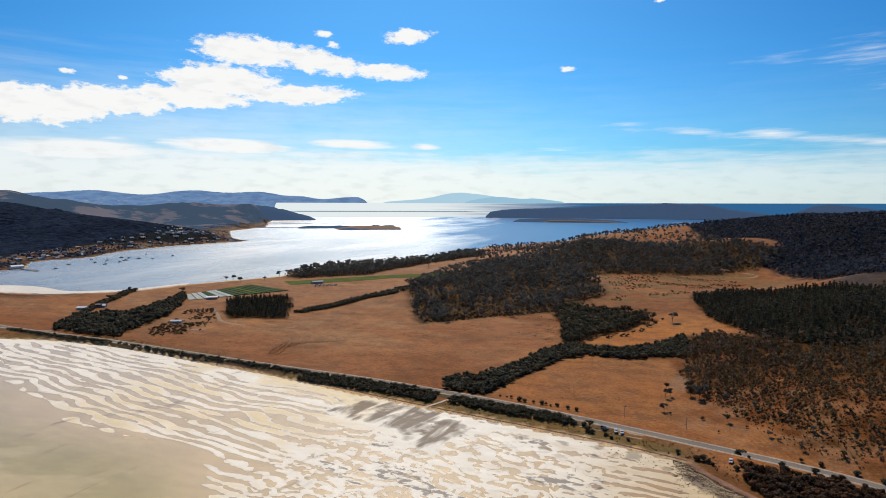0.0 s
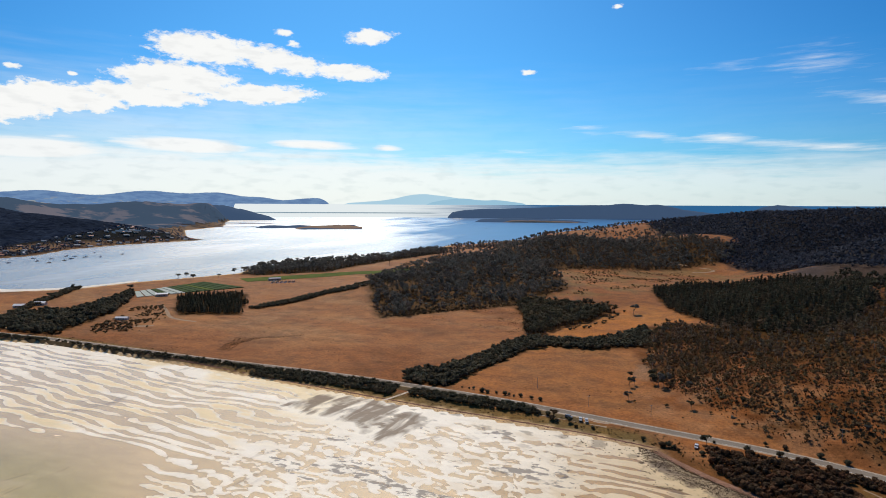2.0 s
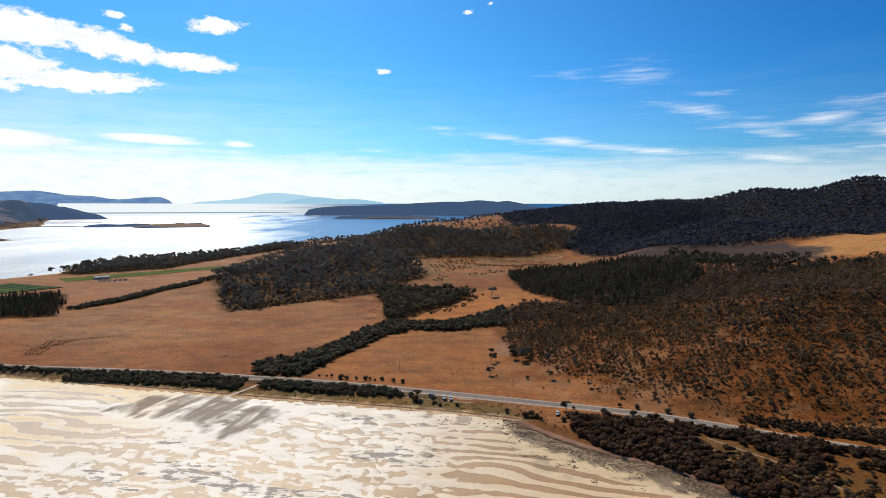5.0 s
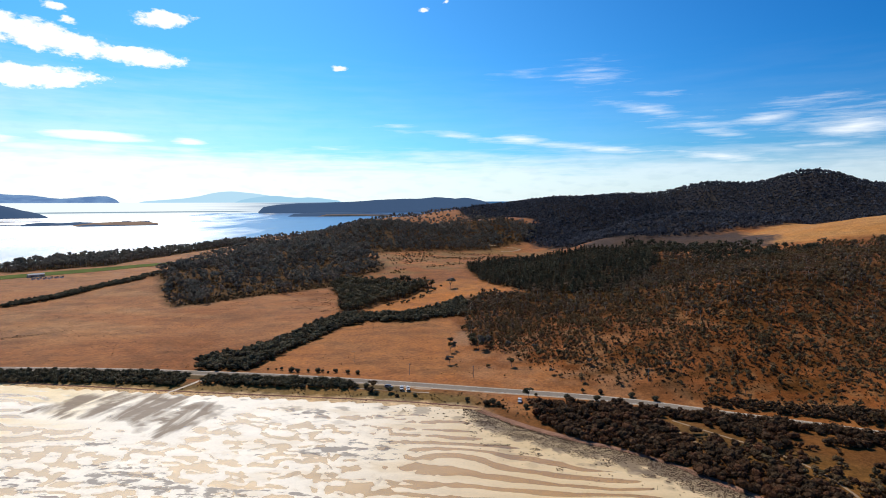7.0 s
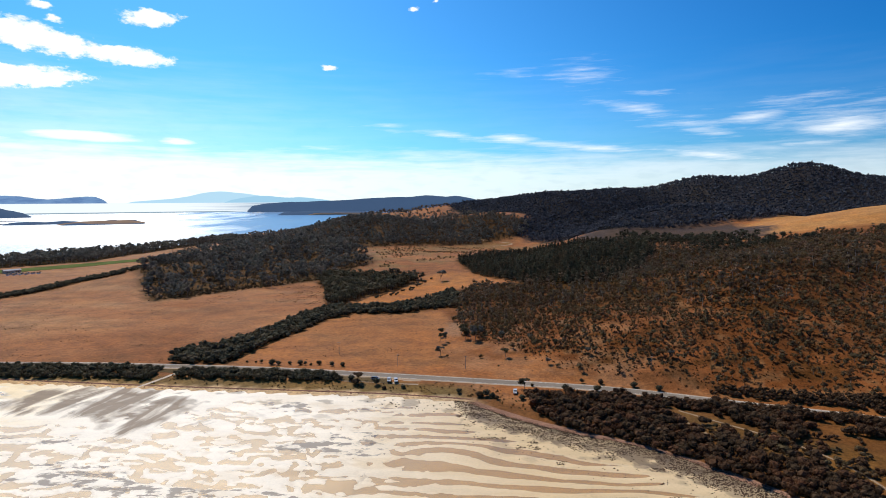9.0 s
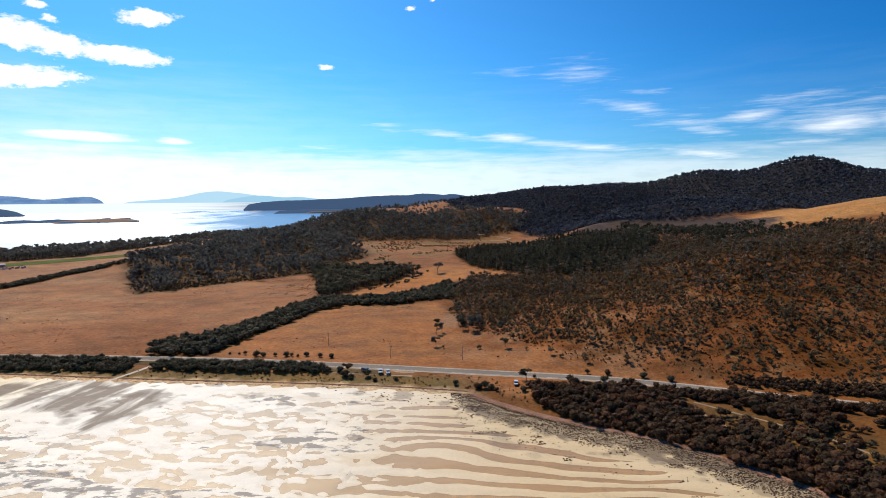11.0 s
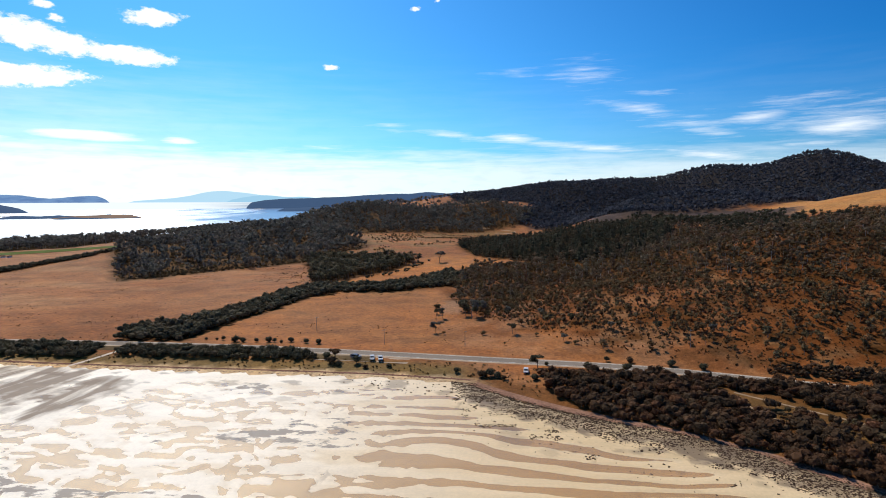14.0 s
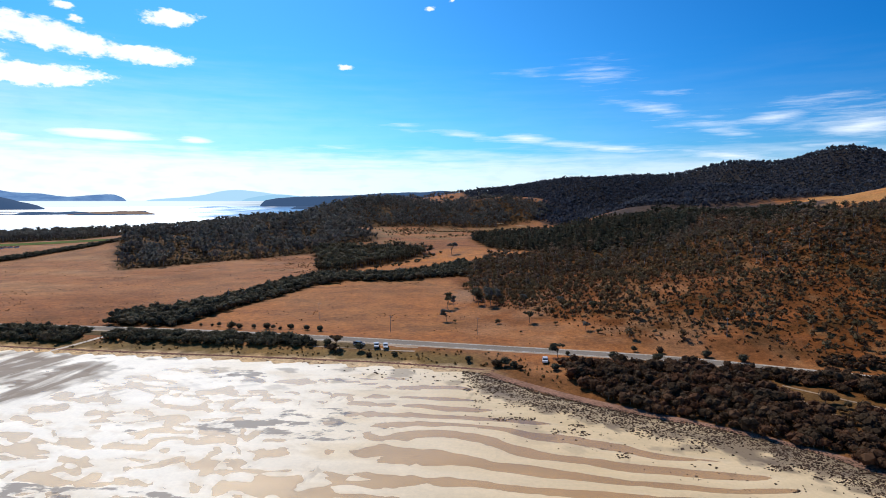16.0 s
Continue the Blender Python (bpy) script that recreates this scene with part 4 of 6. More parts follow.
def sand_cover(x, y):
    n = fractal(x / 30, y / 18, 91, 4)
    c = np.stack([0.68 + 0.10 * (n - 0.5), 0.51 + 0.10 * (n - 0.5), 0.285 + 0.10 * (n - 0.5)], -1)

    def lay(colour, amount):
        c[...] = c * (1 - amount[..., None]) + np.array(colour) * amount[..., None]

    # Sand whitens to the left, the sun's glare put into its colour.
    lay((0.96, 0.88, 0.72), smooth(30, -80, x))
    lay((0.20, 0.15, 0.10), smooth(0.62, 0.68, fractal(x / 9, y / 6, 98, 3)) * smooth(40, 12, -inland(COAST, x, y)) * smooth(-240, -200, x) * 0.6)
    lay((0.11, 0.075, 0.05), smooth(2, 10, x) * smooth(11.5, 9.5, -inland(COAST, x, y) + 17 * (fractal(x / 4, y / 4, 101, 5) - 0.5)) * 0.75)
    top = flat_level(x, y)
    lay((0.88, 0.70, 0.40), smooth(0.02, 0.06, top) * smooth(0.42, 0.60, fractal(x / 45, y / 22, 99, 3)) * smooth(-420, -330, x) * smooth(-140, -215, x) * 0.9)
    lay((0.62, 0.50, 0.33), smooth(0.045, 0.0, top) * smooth(-0.02, 0.02, top) * 0.55)
    lay((0.66, 0.50, 0.28), smooth(0.52, 0.64, fractal(x / 26, y / 8, 99, 3)) * smooth(-120, -40, x) * 0.4)
    lay((0.68, 0.67, 0.43), smooth(-10, 40, seaward(x, y)) * 0.85)
    # Pale streaks on the bed, painted for sun glint on the deeper water.
    lay((0.92, 0.87, 0.66), smooth(-10, 40, seaward(x, y)) * smooth(0.50, 0.66, fractal((x + 0.5 * y) / 60, (y - 0.4 * x) / 16, 103, 4)) * 0.7)
    return np.clip(c, 0.01, 1)


fx, fy, quads = polar_sheet(0, -60, np.r_[np.arange(-180, -74, 4.0), np.arange(-74, 46, 0.21), np.linspace(46, 180, 34)], np.r_[np.geomspace(2, 94, 30), np.geomspace(95, 820, 480)])
fz = flat_level(fx, fy)
dry = inland(COAST, fx, fy)
fz = np.where(dry > 3, -1.0, fz + 0.06 * smooth(0, 3, dry))
keep = (dry[quads].min(1) < 2.9)
flat = big_mesh("tidal_flat", np.c_[fx, fy, fz], quads[keep], [SAND], tint=sand_cover(fx, fy), attribute="cover", shade_smooth=True)
m = mud_share(fx, fy)
a = flat.data.color_attributes.new("mud", "FLOAT_COLOR", "POINT")
a.data.foreach_set("color", np.stack([m, m, m, 1 + 0 * m], -1).astype(np.float32).ravel())
m = 0.25 + 0.265 * smooth(-6, 7, inland(SCOUR, fx, fy) + 8 * (fractal(fx / 12, fy / 12, 94, 2) - 0.5))
a = flat.data.color_attributes.new("scour", "FLOAT_COLOR", "POINT")
a.data.foreach_set("color", np.stack([m, m, m, 1 + 0 * m], -1).astype(np.float32).ravel())
tagged(flat, "pale rippled tidal sand flat with shallow pools", "sand flat", kind="structure")
bm = bmesh.new()
bm.faces.new([bm.verts.new(v) for v in ((-1400, -3000, 0), (420, -3000, 0), (420, 290, 0), (-1400, 290, 0))])
shallows = tagged(part("shallow_water", bm, FILM), "clear shallow tidal water over sand", "water", kind="structure")
shallows.visible_shadow = False


def sea_level(r):
    return -0.04 + 24 * np.clip((r - 3800) / 1080, 0, 1) ** 1.3


sx, sy, quads = polar_sheet(0, -40, np.r_[np.arange(-180, -70, 5.0), np.arange(-70, 66, 1.0), np.linspace(66, 180, 23)], np.geomspace(300, 4880, 160))
centre = np.stack([sx[quads].mean(1), sy[quads].mean(1)], -1)
outer = (centre[:, 0] > -1400) & (centre[:, 0] < 420) & (centre[:, 1] < 300)
sz = sea_level(np.hypot(sx, sy + 40))
sea = big_mesh("sea", np.c_[sx, sy, sz], quads[~outer], [SEA], shade_smooth=True)
tagged(sea, "broad bay of glittering blue sea water", "water", kind="structure")

line = softened(along(COAST_INNER[:6], 8.0), 8)
out_by = 16 + 46 * smooth(-800, -960, line[:, 0]) + 14 * (fractal(line[:, 0] / 60, line[:, 1] / 60, 63, 3) - 0.5)
rows = [np.c_[line[:, 0] + dx * s, line[:, 1] + out_by * s, np.full(len(line), z)] for s, dx, z in ((-0.1, 0, 0.3), (0.45, -6, 0.14), (0.8, -12, 0.04), (1.0, -16, -0.03))]
n = len(line)
quads = [(a + n * b, a + 1 + n * b, a + 1 + n * (b + 1), a + n * (b + 1)) for a in range(n - 1) for b in range(3)]
tagged(big_mesh("inner_beach", np.concatenate(rows), np.array(quads), [WHITE_SAND], shade_smooth=True), "white sand beach along the inner bay", "beach", kind="structure")

# ---- road ----
road = tagged(ribbon("road", ROAD, [-3.1, 0, 3.1], 0.10, ASPHALT), "two-lane grey asphalt coast road", "road", kind="structure")
for side in (-2.8, 2.8):
    ribbon("edge_line", ROAD, [side - 0.09, side + 0.09], 0.106, PAINT_LINE, road)
verge = tagged(ribbon("gravel_shoulder", ROAD, [-4.6, -3.0], 0.05, GRAVEL), "pale gravel shoulder beside the road", "road shoulder", kind="structure")
verge = tagged(ribbon("gravel_shoulder", ROAD, [3.0, 4.2], 0.05, GRAVEL), "pale gravel shoulder beside the road", "road shoulder", kind="structure")
tagged(ribbon("beach_path", [(-136, 262), (-141, 257), (-147, 252), (-144, 248), (-150, 243)], [-0.9, 0.9], 0.06, PALE_TRACK), "pale sandy path through the hedge to the beach", "track", kind="structure")
for line, w in (*((line, 0.55) for line in SCRUB_TRACKS),
                ([(-542, 464), (-500, 430), (-468, 399), (-430, 395)], 2.0), ([(-600, 292), (-560, 320), (-530, 345)], 2.0), ([(60, 1046), (95, 1036), (122, 1012), (110, 996), (80, 992)], 3.0)):
    tagged(ribbon("dirt_track", line, [-w, w], 0.06, TRACK), "pale sandy foot track worn through the scrub", "track", kind="structure")
verge_line = [q for q in ROAD if -800 < q[0] < -20]
tagged(ribbon("grass_verge", verge_line, [-10.5, -8.5, -6.5, -4.5], 0.05, VERGE), "dry grass verge between the road and the beach", "verge", kind="structure")
tagged(ribbon("shingle_bank", COAST_OUTER[1:9], [-4.2, -2.4, -0.6], 0.06, SHINGLE), "bank of pinkish shingle above the rocky shore", "shingle", kind="structure")
lay_by = tagged(ribbon("lay_by", [(-52, 250), (-40, 248.5), (-27, 246), (-14, 243)], [-5.5, 0.0], 0.055, GRAVEL), "bare gravel lay-by beside the road", "lay-by", kind="structure")


# ---- plants ----
phi = (1 + 5**0.5) / 2
ICO_V = np.array([(-1, phi, 0), (1, phi, 0), (-1, -phi, 0), (1, -phi, 0), (0, -1, phi), (0, 1, phi), (0, -1, -phi), (0, 1, -phi), (phi, 0, -1), (phi, 0, 1), (-phi, 0, -1), (-phi, 0, 1)])
ICO_V = ICO_V / np.linalg.norm(ICO_V[0])
ICO_F = np.array([(0, 11, 5), (0, 5, 1), (0, 1, 7), (0, 7, 10), (0, 10, 11), (1, 5, 9), (5, 11, 4), (11, 10, 2), (10, 7, 6), (7, 1, 8),
                  (3, 9, 4), (3, 4, 2), (3, 2, 6), (3, 6, 8), (3, 8, 9), (4, 9, 5), (2, 4, 11), (6, 2, 10), (8, 6, 7), (9, 8, 1)])


OCT_V = np.array([(1, 0, 0), (0, 1, 0), (-1, 0, 0), (0, -1, 0), (0, 0, 1), (0, 0, -1)], float)
OCT_F = np.array([(0, 1, 4), (1, 2, 4), (2, 3, 4), (3, 0, 4), (1, 0, 5), (2, 1, 5), (3, 2, 5), (0, 3, 5)])


def lobed_crown(rng, lobes, leaves, size, core=0.82, plain=False):
    """A crown of lobes (x, y, z, rx, rz): an uneven core each, with leaf clumps standing out of it."""
    vs, fs, count = [], [], 0
    for x, y, z, rx, rz in lobes:
        grow = np.array([rx, rx, rz])
        cv, cf = (OCT_V, OCT_F) if plain else (ICO_V, ICO_F)
        v = cv * grow * core * rng.uniform(0.75, 1.1, (len(cv), 1)) + (x, y, z)
        vs.append(v)
        fs.append(cf + count)
        count += len(cv)
        d = rng.normal(size=(leaves, 3))
        d[:, 2] = np.abs(d[:, 2]) * 1.0 - 0.35
        d /= np.linalg.norm(d, axis=1)[:, None]
        at = d * grow * rng.uniform(0.75, 1.12, (leaves, 1)) + (x, y, z)
        one = rng.normal(size=(leaves, 3))
        one -= d * (one * d).sum(1)[:, None] * 0.3
        one /= np.linalg.norm(one, axis=1)[:, None]
        two = np.cross(d, one) + rng.normal(size=(leaves, 3)) * 0.55
        s = size * rng.uniform(0.6, 1.4, (leaves, 1))
        tri = np.stack([at + one * s, at - one * s * 0.6 + two * s * 0.8, at - one * s * 0.5 - two * s * 0.8], 1).reshape(-1, 3)
        vs.append(tri)
        fs.append(np.arange(3 * leaves).reshape(-1, 3) + count)
        count += 3 * leaves
    return np.concatenate(vs), np.concatenate(fs)


def trunk_shape(rng, tall, r, lean=0.1, sides=5, limbs=()):
    """A tapered trunk with limbs that reach to the given points."""
    vs, fs, count = [], [], 0
    rods = [((0, 0, -0.4), (rng.uniform(-lean, lean) * tall, rng.uniform(-lean, lean) * tall, tall), r, r * 0.5)]
    for x, y, z in limbs:
        rods.append((tuple(np.array(rods[0][1]) * 0.55), (x, y, z), r * 0.5, r * 0.16))
    a = np.arange(sides) * 2 * np.pi / sides
    ring = np.stack([np.cos(a), np.sin(a), 0 * a], -1)
    for p, q, r0, r1 in rods:
        vs.append(np.concatenate([ring * r0 + p, ring * r1 + q]))
        for k in range(sides):
            n = (k + 1) % sides
            fs += [(count + k, count + n, count + sides + n), (count + k, count + sides + n, count + sides + k)]
        count += 2 * sides
    return np.concatenate(vs), np.array(fs)


def plant(kind, seed, detail=1.0):
    """Shapes of a plant one unit tall: crown points, crown faces, trunk points, trunk faces."""
    rng = np.random.RandomState(seed)
    if kind == "bush":
        lobes = [(rng.uniform(-0.42, 0.42), rng.uniform(-0.42, 0.42), rng.uniform(0.26, 0.64), rng.uniform(0.28, 0.42), rng.uniform(0.28, 0.38)) for _ in range(4)]
        crown = lobed_crown(rng, lobes, int(42 * detail), 0.062, 0.86)
        trunk = trunk_shape(rng, 0.5, 0.04)
    elif kind == "ball":
        lobes = [(rng.uniform(-0.2, 0.2), rng.uniform(-0.2, 0.2), rng.uniform(0.32, 0.6), rng.uniform(0.36, 0.46), rng.uniform(0.34, 0.4)) for _ in range(5)]
        crown = lobed_crown(rng, lobes, int(34 * detail), 0.07, 0.9)
        trunk = trunk_shape(rng, 0.4, 0.04)
    elif kind == "shrub":
        lobes = [(rng.uniform(-0.2, 0.2), rng.uniform(-0.2, 0.2), rng.uniform(0.36, 0.76), rng.uniform(0.22, 0.34), rng.uniform(0.24, 0.36)) for _ in range(2)]
        crown = lobed_crown(rng, lobes, int(22 * detail), 0.105, 0.8, True)
        trunk = trunk_shape(rng, 0.55, 0.035, 0.2, 3)
    elif kind == "gum":
        lobes = [(rng.uniform(-0.25, 0.25), rng.uniform(-0.25, 0.25), rng.uniform(0.55, 0.88), rng.uniform(0.11, 0.2), rng.uniform(0.08, 0.14)) for _ in range(6)]
        crown = lobed_crown(rng, lobes, int(18 * detail), 0.062, 0.66)
        trunk = trunk_shape(rng, 0.6, 0.022, 0.06, limbs=[l[:3] for l in lobes[:4]])
    elif kind == "midgum":
        lobes = [(rng.uniform(-0.2, 0.2), rng.uniform(-0.2, 0.2), rng.uniform(0.42, 0.88), rng.uniform(0.12, 0.2), rng.uniform(0.12, 0.22)) for _ in range(3)]
        crown = lobed_crown(rng, lobes, int(21 * detail), 0.062, 0.82, True)
        trunk = trunk_shape(rng, 0.65, 0.02, 0.06, 3)
    elif kind == "pine":
        lobes = [(0.02 * k, 0, 0.32 + 0.26 * k, 0.26 - 0.08 * k, 0.24) for k in range(3)]
        crown = lobed_crown(rng, lobes, int(14 * detail), 0.075, 0.85, True)
        trunk = trunk_shape(rng, 0.4, 0.025, 0.02, 3)
    elif kind == "far":
        lobes = [(rng.uniform(-0.15, 0.15), rng.uniform(-0.15, 0.15), rng.uniform(0.5, 0.8), rng.uniform(0.24, 0.34), rng.uniform(0.26, 0.4))]
        crown = lobed_crown(rng, lobes, int(8 * detail), 0.14, 0.95, True)
        trunk = trunk_shape(rng, 0.6, 0.02, 0.05, 3)
    else:
        lobes = [(0, 0, 0.2, 0.3, 0.3)]
        crown = lobed_crown(rng, lobes, int(8 * detail), 0.3, 0.7, True)
        trunk = trunk_shape(rng, 0.2, 0.02, 0.05, 3)
    return (*crown, *trunk)


def tint_of(rng, n, warm):
    """A hue and brightness for each plant; warm: how far some of them turn to brown."""
    b = rng.uniform(0.7, 1.3, n)
    w = np.clip(rng.normal(0.25, 0.35, n), 0, 1) * warm
    return np.stack([b * (1 + 1.1 * w), b * (1 + 0.15 * w), b * (1 - 0.1 * w)], -1)


def growth(name, label, category, kind, x, y, low, high, leaf, bark, seed, detail=1.0, warm=0.3, sink=0.1, variants=6, broad=1.0):
    """Many plants in one mesh, each turned, sized and coloured differently."""
    rng = np.random.RandomState(seed)
    n = len(x)
    z = height(x, y) - sink
    size, turn, pick = rng.uniform(low, high, n) * rng.uniform(0.8, 1.1, n), rng.uniform(0, 2 * np.pi, n), rng.randint(0, variants, n)
    wide = size * rng.uniform(0.85, 1.25, n) * broad
    colour = tint_of(rng, n, warm)
    vs, fs, ms, ts, count = [], [], [], [], 0
    for k in range(variants):
        cv, cf, tv, tf = plant(kind, seed * 31 + k, detail)
        v = np.concatenate([cv, tv])
        f = np.concatenate([cf, tf + len(cv)])
        m = np.r_[np.zeros(len(cf)), np.ones(len(tf))]
        sel = np.where(pick == k)[0]
        if not len(sel):
            continue
        c, s = np.cos(turn[sel])[:, None], np.sin(turn[sel])[:, None]
        w = wide[sel][:, None]
        px = (v[:, 0] * c - v[:, 1] * s) * w + x[sel][:, None]
        py = (v[:, 0] * s + v[:, 1] * c) * w + y[sel][:, None]
        pz = v[:, 2] * size[sel][:, None] + z[sel][:, None]
        vs.append(np.stack([px, py, pz], -1).reshape(-1, 3))
        fs.append((f[None] + (np.arange(len(sel)) * len(v))[:, None, None] + count).reshape(-1, 3))
        ms.append(np.tile(m, len(sel)))
        ts.append(np.repeat(colour[sel], len(v), 0))
        count += len(sel) * len(v)
    ob = big_mesh(name, np.concatenate(vs), np.concatenate(fs), [leaf, bark], np.concatenate(ms), np.concatenate(ts))
    return tagged(ob, label, category, kind="stuff")


def clumped(scale, seed, low, high, floor=0.0):
    return lambda x, y: floor + (1 - floor) * smooth(low, high, fractal(x / scale, y / scale, seed, 3))


def beside_road(x0, x1, near_by, far_by, spacing, seed, gaps=0.0):
    """Points on the seaward side of the road, between two distances from its middle."""
    rng = np.random.RandomState(seed)
    line = softened(along([q for q in ROAD if -1000 < q[0] < 300], spacing), 6)
    line = line[(line[:, 0] > x0) & (line[:, 0] < x1)]
    d = np.gradient(line, axis=0)
    d /= np.linalg.norm(d, axis=1)[:, None]
    out = []
    for o in np.arange(near_by, far_by, spacing):
        out.append(np.c_[line[:, 0] + d[:, 1] * o, line[:, 1] - d[:, 0] * o] + rng.uniform(-0.5, 0.5, (len(line), 2)) * spacing)
    out = np.concatenate(out)
    out = out[(rng.rand(len(out)) > gaps * smooth(0.4, 0.6, fractal(out[:, 0] / 13, out[:, 1] / 13, seed + 3, 2))) & (inland(COAST, out[:, 0], out[:, 1]) > 2.2)]
    return out[:, 0], out[:, 1]


growth("roadside_hedge", "dense dark green hedge of coastal shrubs beside the road", "hedge", "bush", *beside_road(-262, -148, 6.8, 17.5, 2.1, 1, 0.15), 2.3, 4.0, LEAF_HEDGE, BARK, 1)
growth("roadside_hedge", "low dark green hedge between the road and the beach", "hedge", "bush", *beside_road(-640, -262, 4.8, 8.6, 1.9, 91, 0.25), 1.9, 3.3, LEAF_HEDGE, BARK, 91, 0.7)
growth("verge_scrub", "brown-green scrub on the seaward verge of the road", "scrub", "bush", *beside_road(112, 275, 5.0, 11.0, 2.1, 92, 0.2), 2.6, 4.6, LEAF_COAST, BARK, 92, 0.7, 0.3)
growth("roadside_hedge", "dense dark green hedge of coastal shrubs above the beach", "hedge", "bush", *scatter(ROAD_HEDGE_B, 2.2, 2, 0.6), 2.4, 4.1, LEAF_HEDGE, BARK, 2)
growth("creek_hedge", "dark tree belt following a creek between paddocks", "tree belt", "bush", *scatter(HEDGE_MAIN, 3.2, 3, 1.0), 2.8, 5.6, LEAF_HEDGE, BARK, 3, 0.6)
growth("creek_thicket", "dark thicket of trees beside the upper paddock", "thicket", "midgum", *scatter(CLUMP, 4.2, 4, 2.0), 6, 11, LEAF_HEDGE, BARK, 4, 0.8, broad=1.3)
growth("field_hedge", "narrow dark windbreak hedge between two paddocks", "hedge", "bush", *scatter(HEDGE_FIELD, 3.2, 5, 0.5), 3.5, 5.5, LEAF_HEDGE, BARK, 5, 0.5)
def track_gap(x, y):
    """Distance from the foot tracks through the coastal scrub, opening into small clearings."""
    near = np.min([off_line(line, x, y) for line in SCRUB_TRACKS], 0)
    return near + 1.2 - 4.0 * smooth(0.42, 0.7, fractal(x / 9, y / 9, 88, 2))


growth("coast_scrub", "brown-green coastal scrub between road and rocky shore", "scrub", "bush", *scatter(COAST_SCRUB, 2.4, 6, 1.0, lambda x, y: (1 - 0.80 * smooth(-4, 0, inland(GLADE, x, y) + 5 * (fractal(x / 7, y / 7, 82, 2) - 0.5))) * smooth(1.0, 2.2, track_gap(x, y)) * (np.maximum(0.85 * smooth(40, 50, x) * smooth(122, 110, x), 0.08) + 0.9 * smooth(0.30, 0.42, fractal(x / 20, y / 20, 81, 3) + 0.06 * smooth(110, 95, x) - 0.06 * smooth(112, 135, x)))), 2.0, 4.4, LEAF_COAST, BARK, 6, 0.75, 0.5)
growth("glade_bushes", "olive-green bushes in the open grassy part of the coastal scrub", "bushes", "bush", *scatter(GLADE, 3.6, 93, 1.0, lambda x, y: clumped(9, 95, 0.36, 0.54, 0.25)(x, y) * smooth(1.2, 2.2, track_gap(x, y))), 1.0, 3.0, LEAF_SCRUB, BARK, 93, 0.9, 0.4)
growth("road_bank_scrub", "brown scrub hedge on the bank above the road", "scrub", "bush", *scatter([(112, 219), (136, 206), (166, 192), (205, 171), (262, 136), (268, 144), (212, 180), (172, 201), (140, 213), (118, 222)], 2.0, 17, 0.2),
       1.8, 3.0, LEAF_COAST, BARK, 17, 0.55, 0.3)
def scrub_share(x, y):
    """Sparse near the road, closing up the slope, always in clumps."""
    up = smooth(215, 315, y + 0.25 * x)
    return np.clip((0.14 + 0.72 * up) * smooth(0.41 - 0.13 * up, 0.56 - 0.13 * up, fractal(x / 15, y / 15, 83, 4)) + 0.08 + 0.09 * smooth(60, 140, x), 0, 0.95)


growth("hillside_scrub", "olive-brown scrub in clumps on the dry hillside", "scrub", "shrub", *scatter(SCRUB, 3.3, 7, 8.0, scrub_share), 1.2, 5.0, LEAF_SCRUB, BARK, 7, 0.62, 0.4)
growth("hillside_heath", "low brown heath between the hillside bushes", "scrub", "tuft", *scatter(SCRUB, 3.4, 77, 8.0, lambda x, y: 0.22 + 0.45 * scrub_share(x, y)), 0.6, 1.7, LEAF_SCRUB, BARK, 77, 0.7, 0.8)
VALLEY = [(-128, 845), (-84, 905), (-30, 932), (60, 1000), (100, 900), (40, 790), (0, 740), (-50, 660), (-95, 660), (-80, 705), (-95, 770)]
growth("valley_scrub", "low scrub and rushes over the damp upper paddock", "scrub", "tuft", *scatter(VALLEY, 5.0, 78, 8.0, clumped(26, 79, 0.50, 0.62, 0.02)), 1.0, 3.4, LEAF_SCRUB, BARK, 78, 0.8, 0.5)
growth("paddock_edge_bushes", "scattered bushes along the edge of the orange paddock", "bushes", "bush", *scatter([(-70, 470), (-45, 500), (-28, 575), (-10, 600), (-20, 560), (-35, 505), (-55, 470)], 6.5, 80, 3.0), 2.0, 4.0, LEAF_HEDGE, BARK, 80, 0.6)
growth("wood_edge_bushes", "loose bushes linking the windbreak and the wood", "bushes", "bush", *scatter([(-385, 585), (-355, 640), (-330, 600), (-290, 530), (-262, 474), (-235, 480), (-262, 540), (-320, 640)], 7.5, 82, 4.0, clumped(20, 84, 0.35, 0.6, 0.15)), 2.0, 5.0, LEAF_GUM, BARK, 82, 0.6)
growth("wood_edge_bushes", "dark bushes linking the windbreak and the wood", "bushes", "bush", *scatter([(-390, 580), (-352, 600), (-340, 640), (-350, 720), (-385, 735), (-385, 650), (-400, 600)], 4.6, 104, 3.0, clumped(14, 105, 0.30, 0.5, 0.35)), 2.4, 5.0, LEAF_HEDGE, BARK, 104, 0.4)
growth("hillside_trees", "dark gum trees crowding the upper hillside", "woodland", "midgum", *scatter(UPPER_SLOPE, 5.4, 8, 9.0, lambda x, y: np.clip(0.10 + 0.75 * smooth(0.40, 0.56, fractal(x / 24, y / 24, 89, 3) + 0.12 * smooth(150, 20, x) * smooth(380, 450, y) - 0.05 * smooth(150, 260, x) + 0.22 * smooth(-65, -5, inland(PLANTATION, x, y))), 0, 1)), 3.5, 9, LEAF_SLOPE, PALE_BARK, 8, 0.75, 0.5, broad=1.05)
growth("plantation", "dark conifer plantation on a low knoll", "plantation", "pine", *scatter(PLANTATION, 4.4, 9, 6.0), 5, 9, LEAF_PINE, BARK, 9, 0.7, 0.5, broad=1.35)
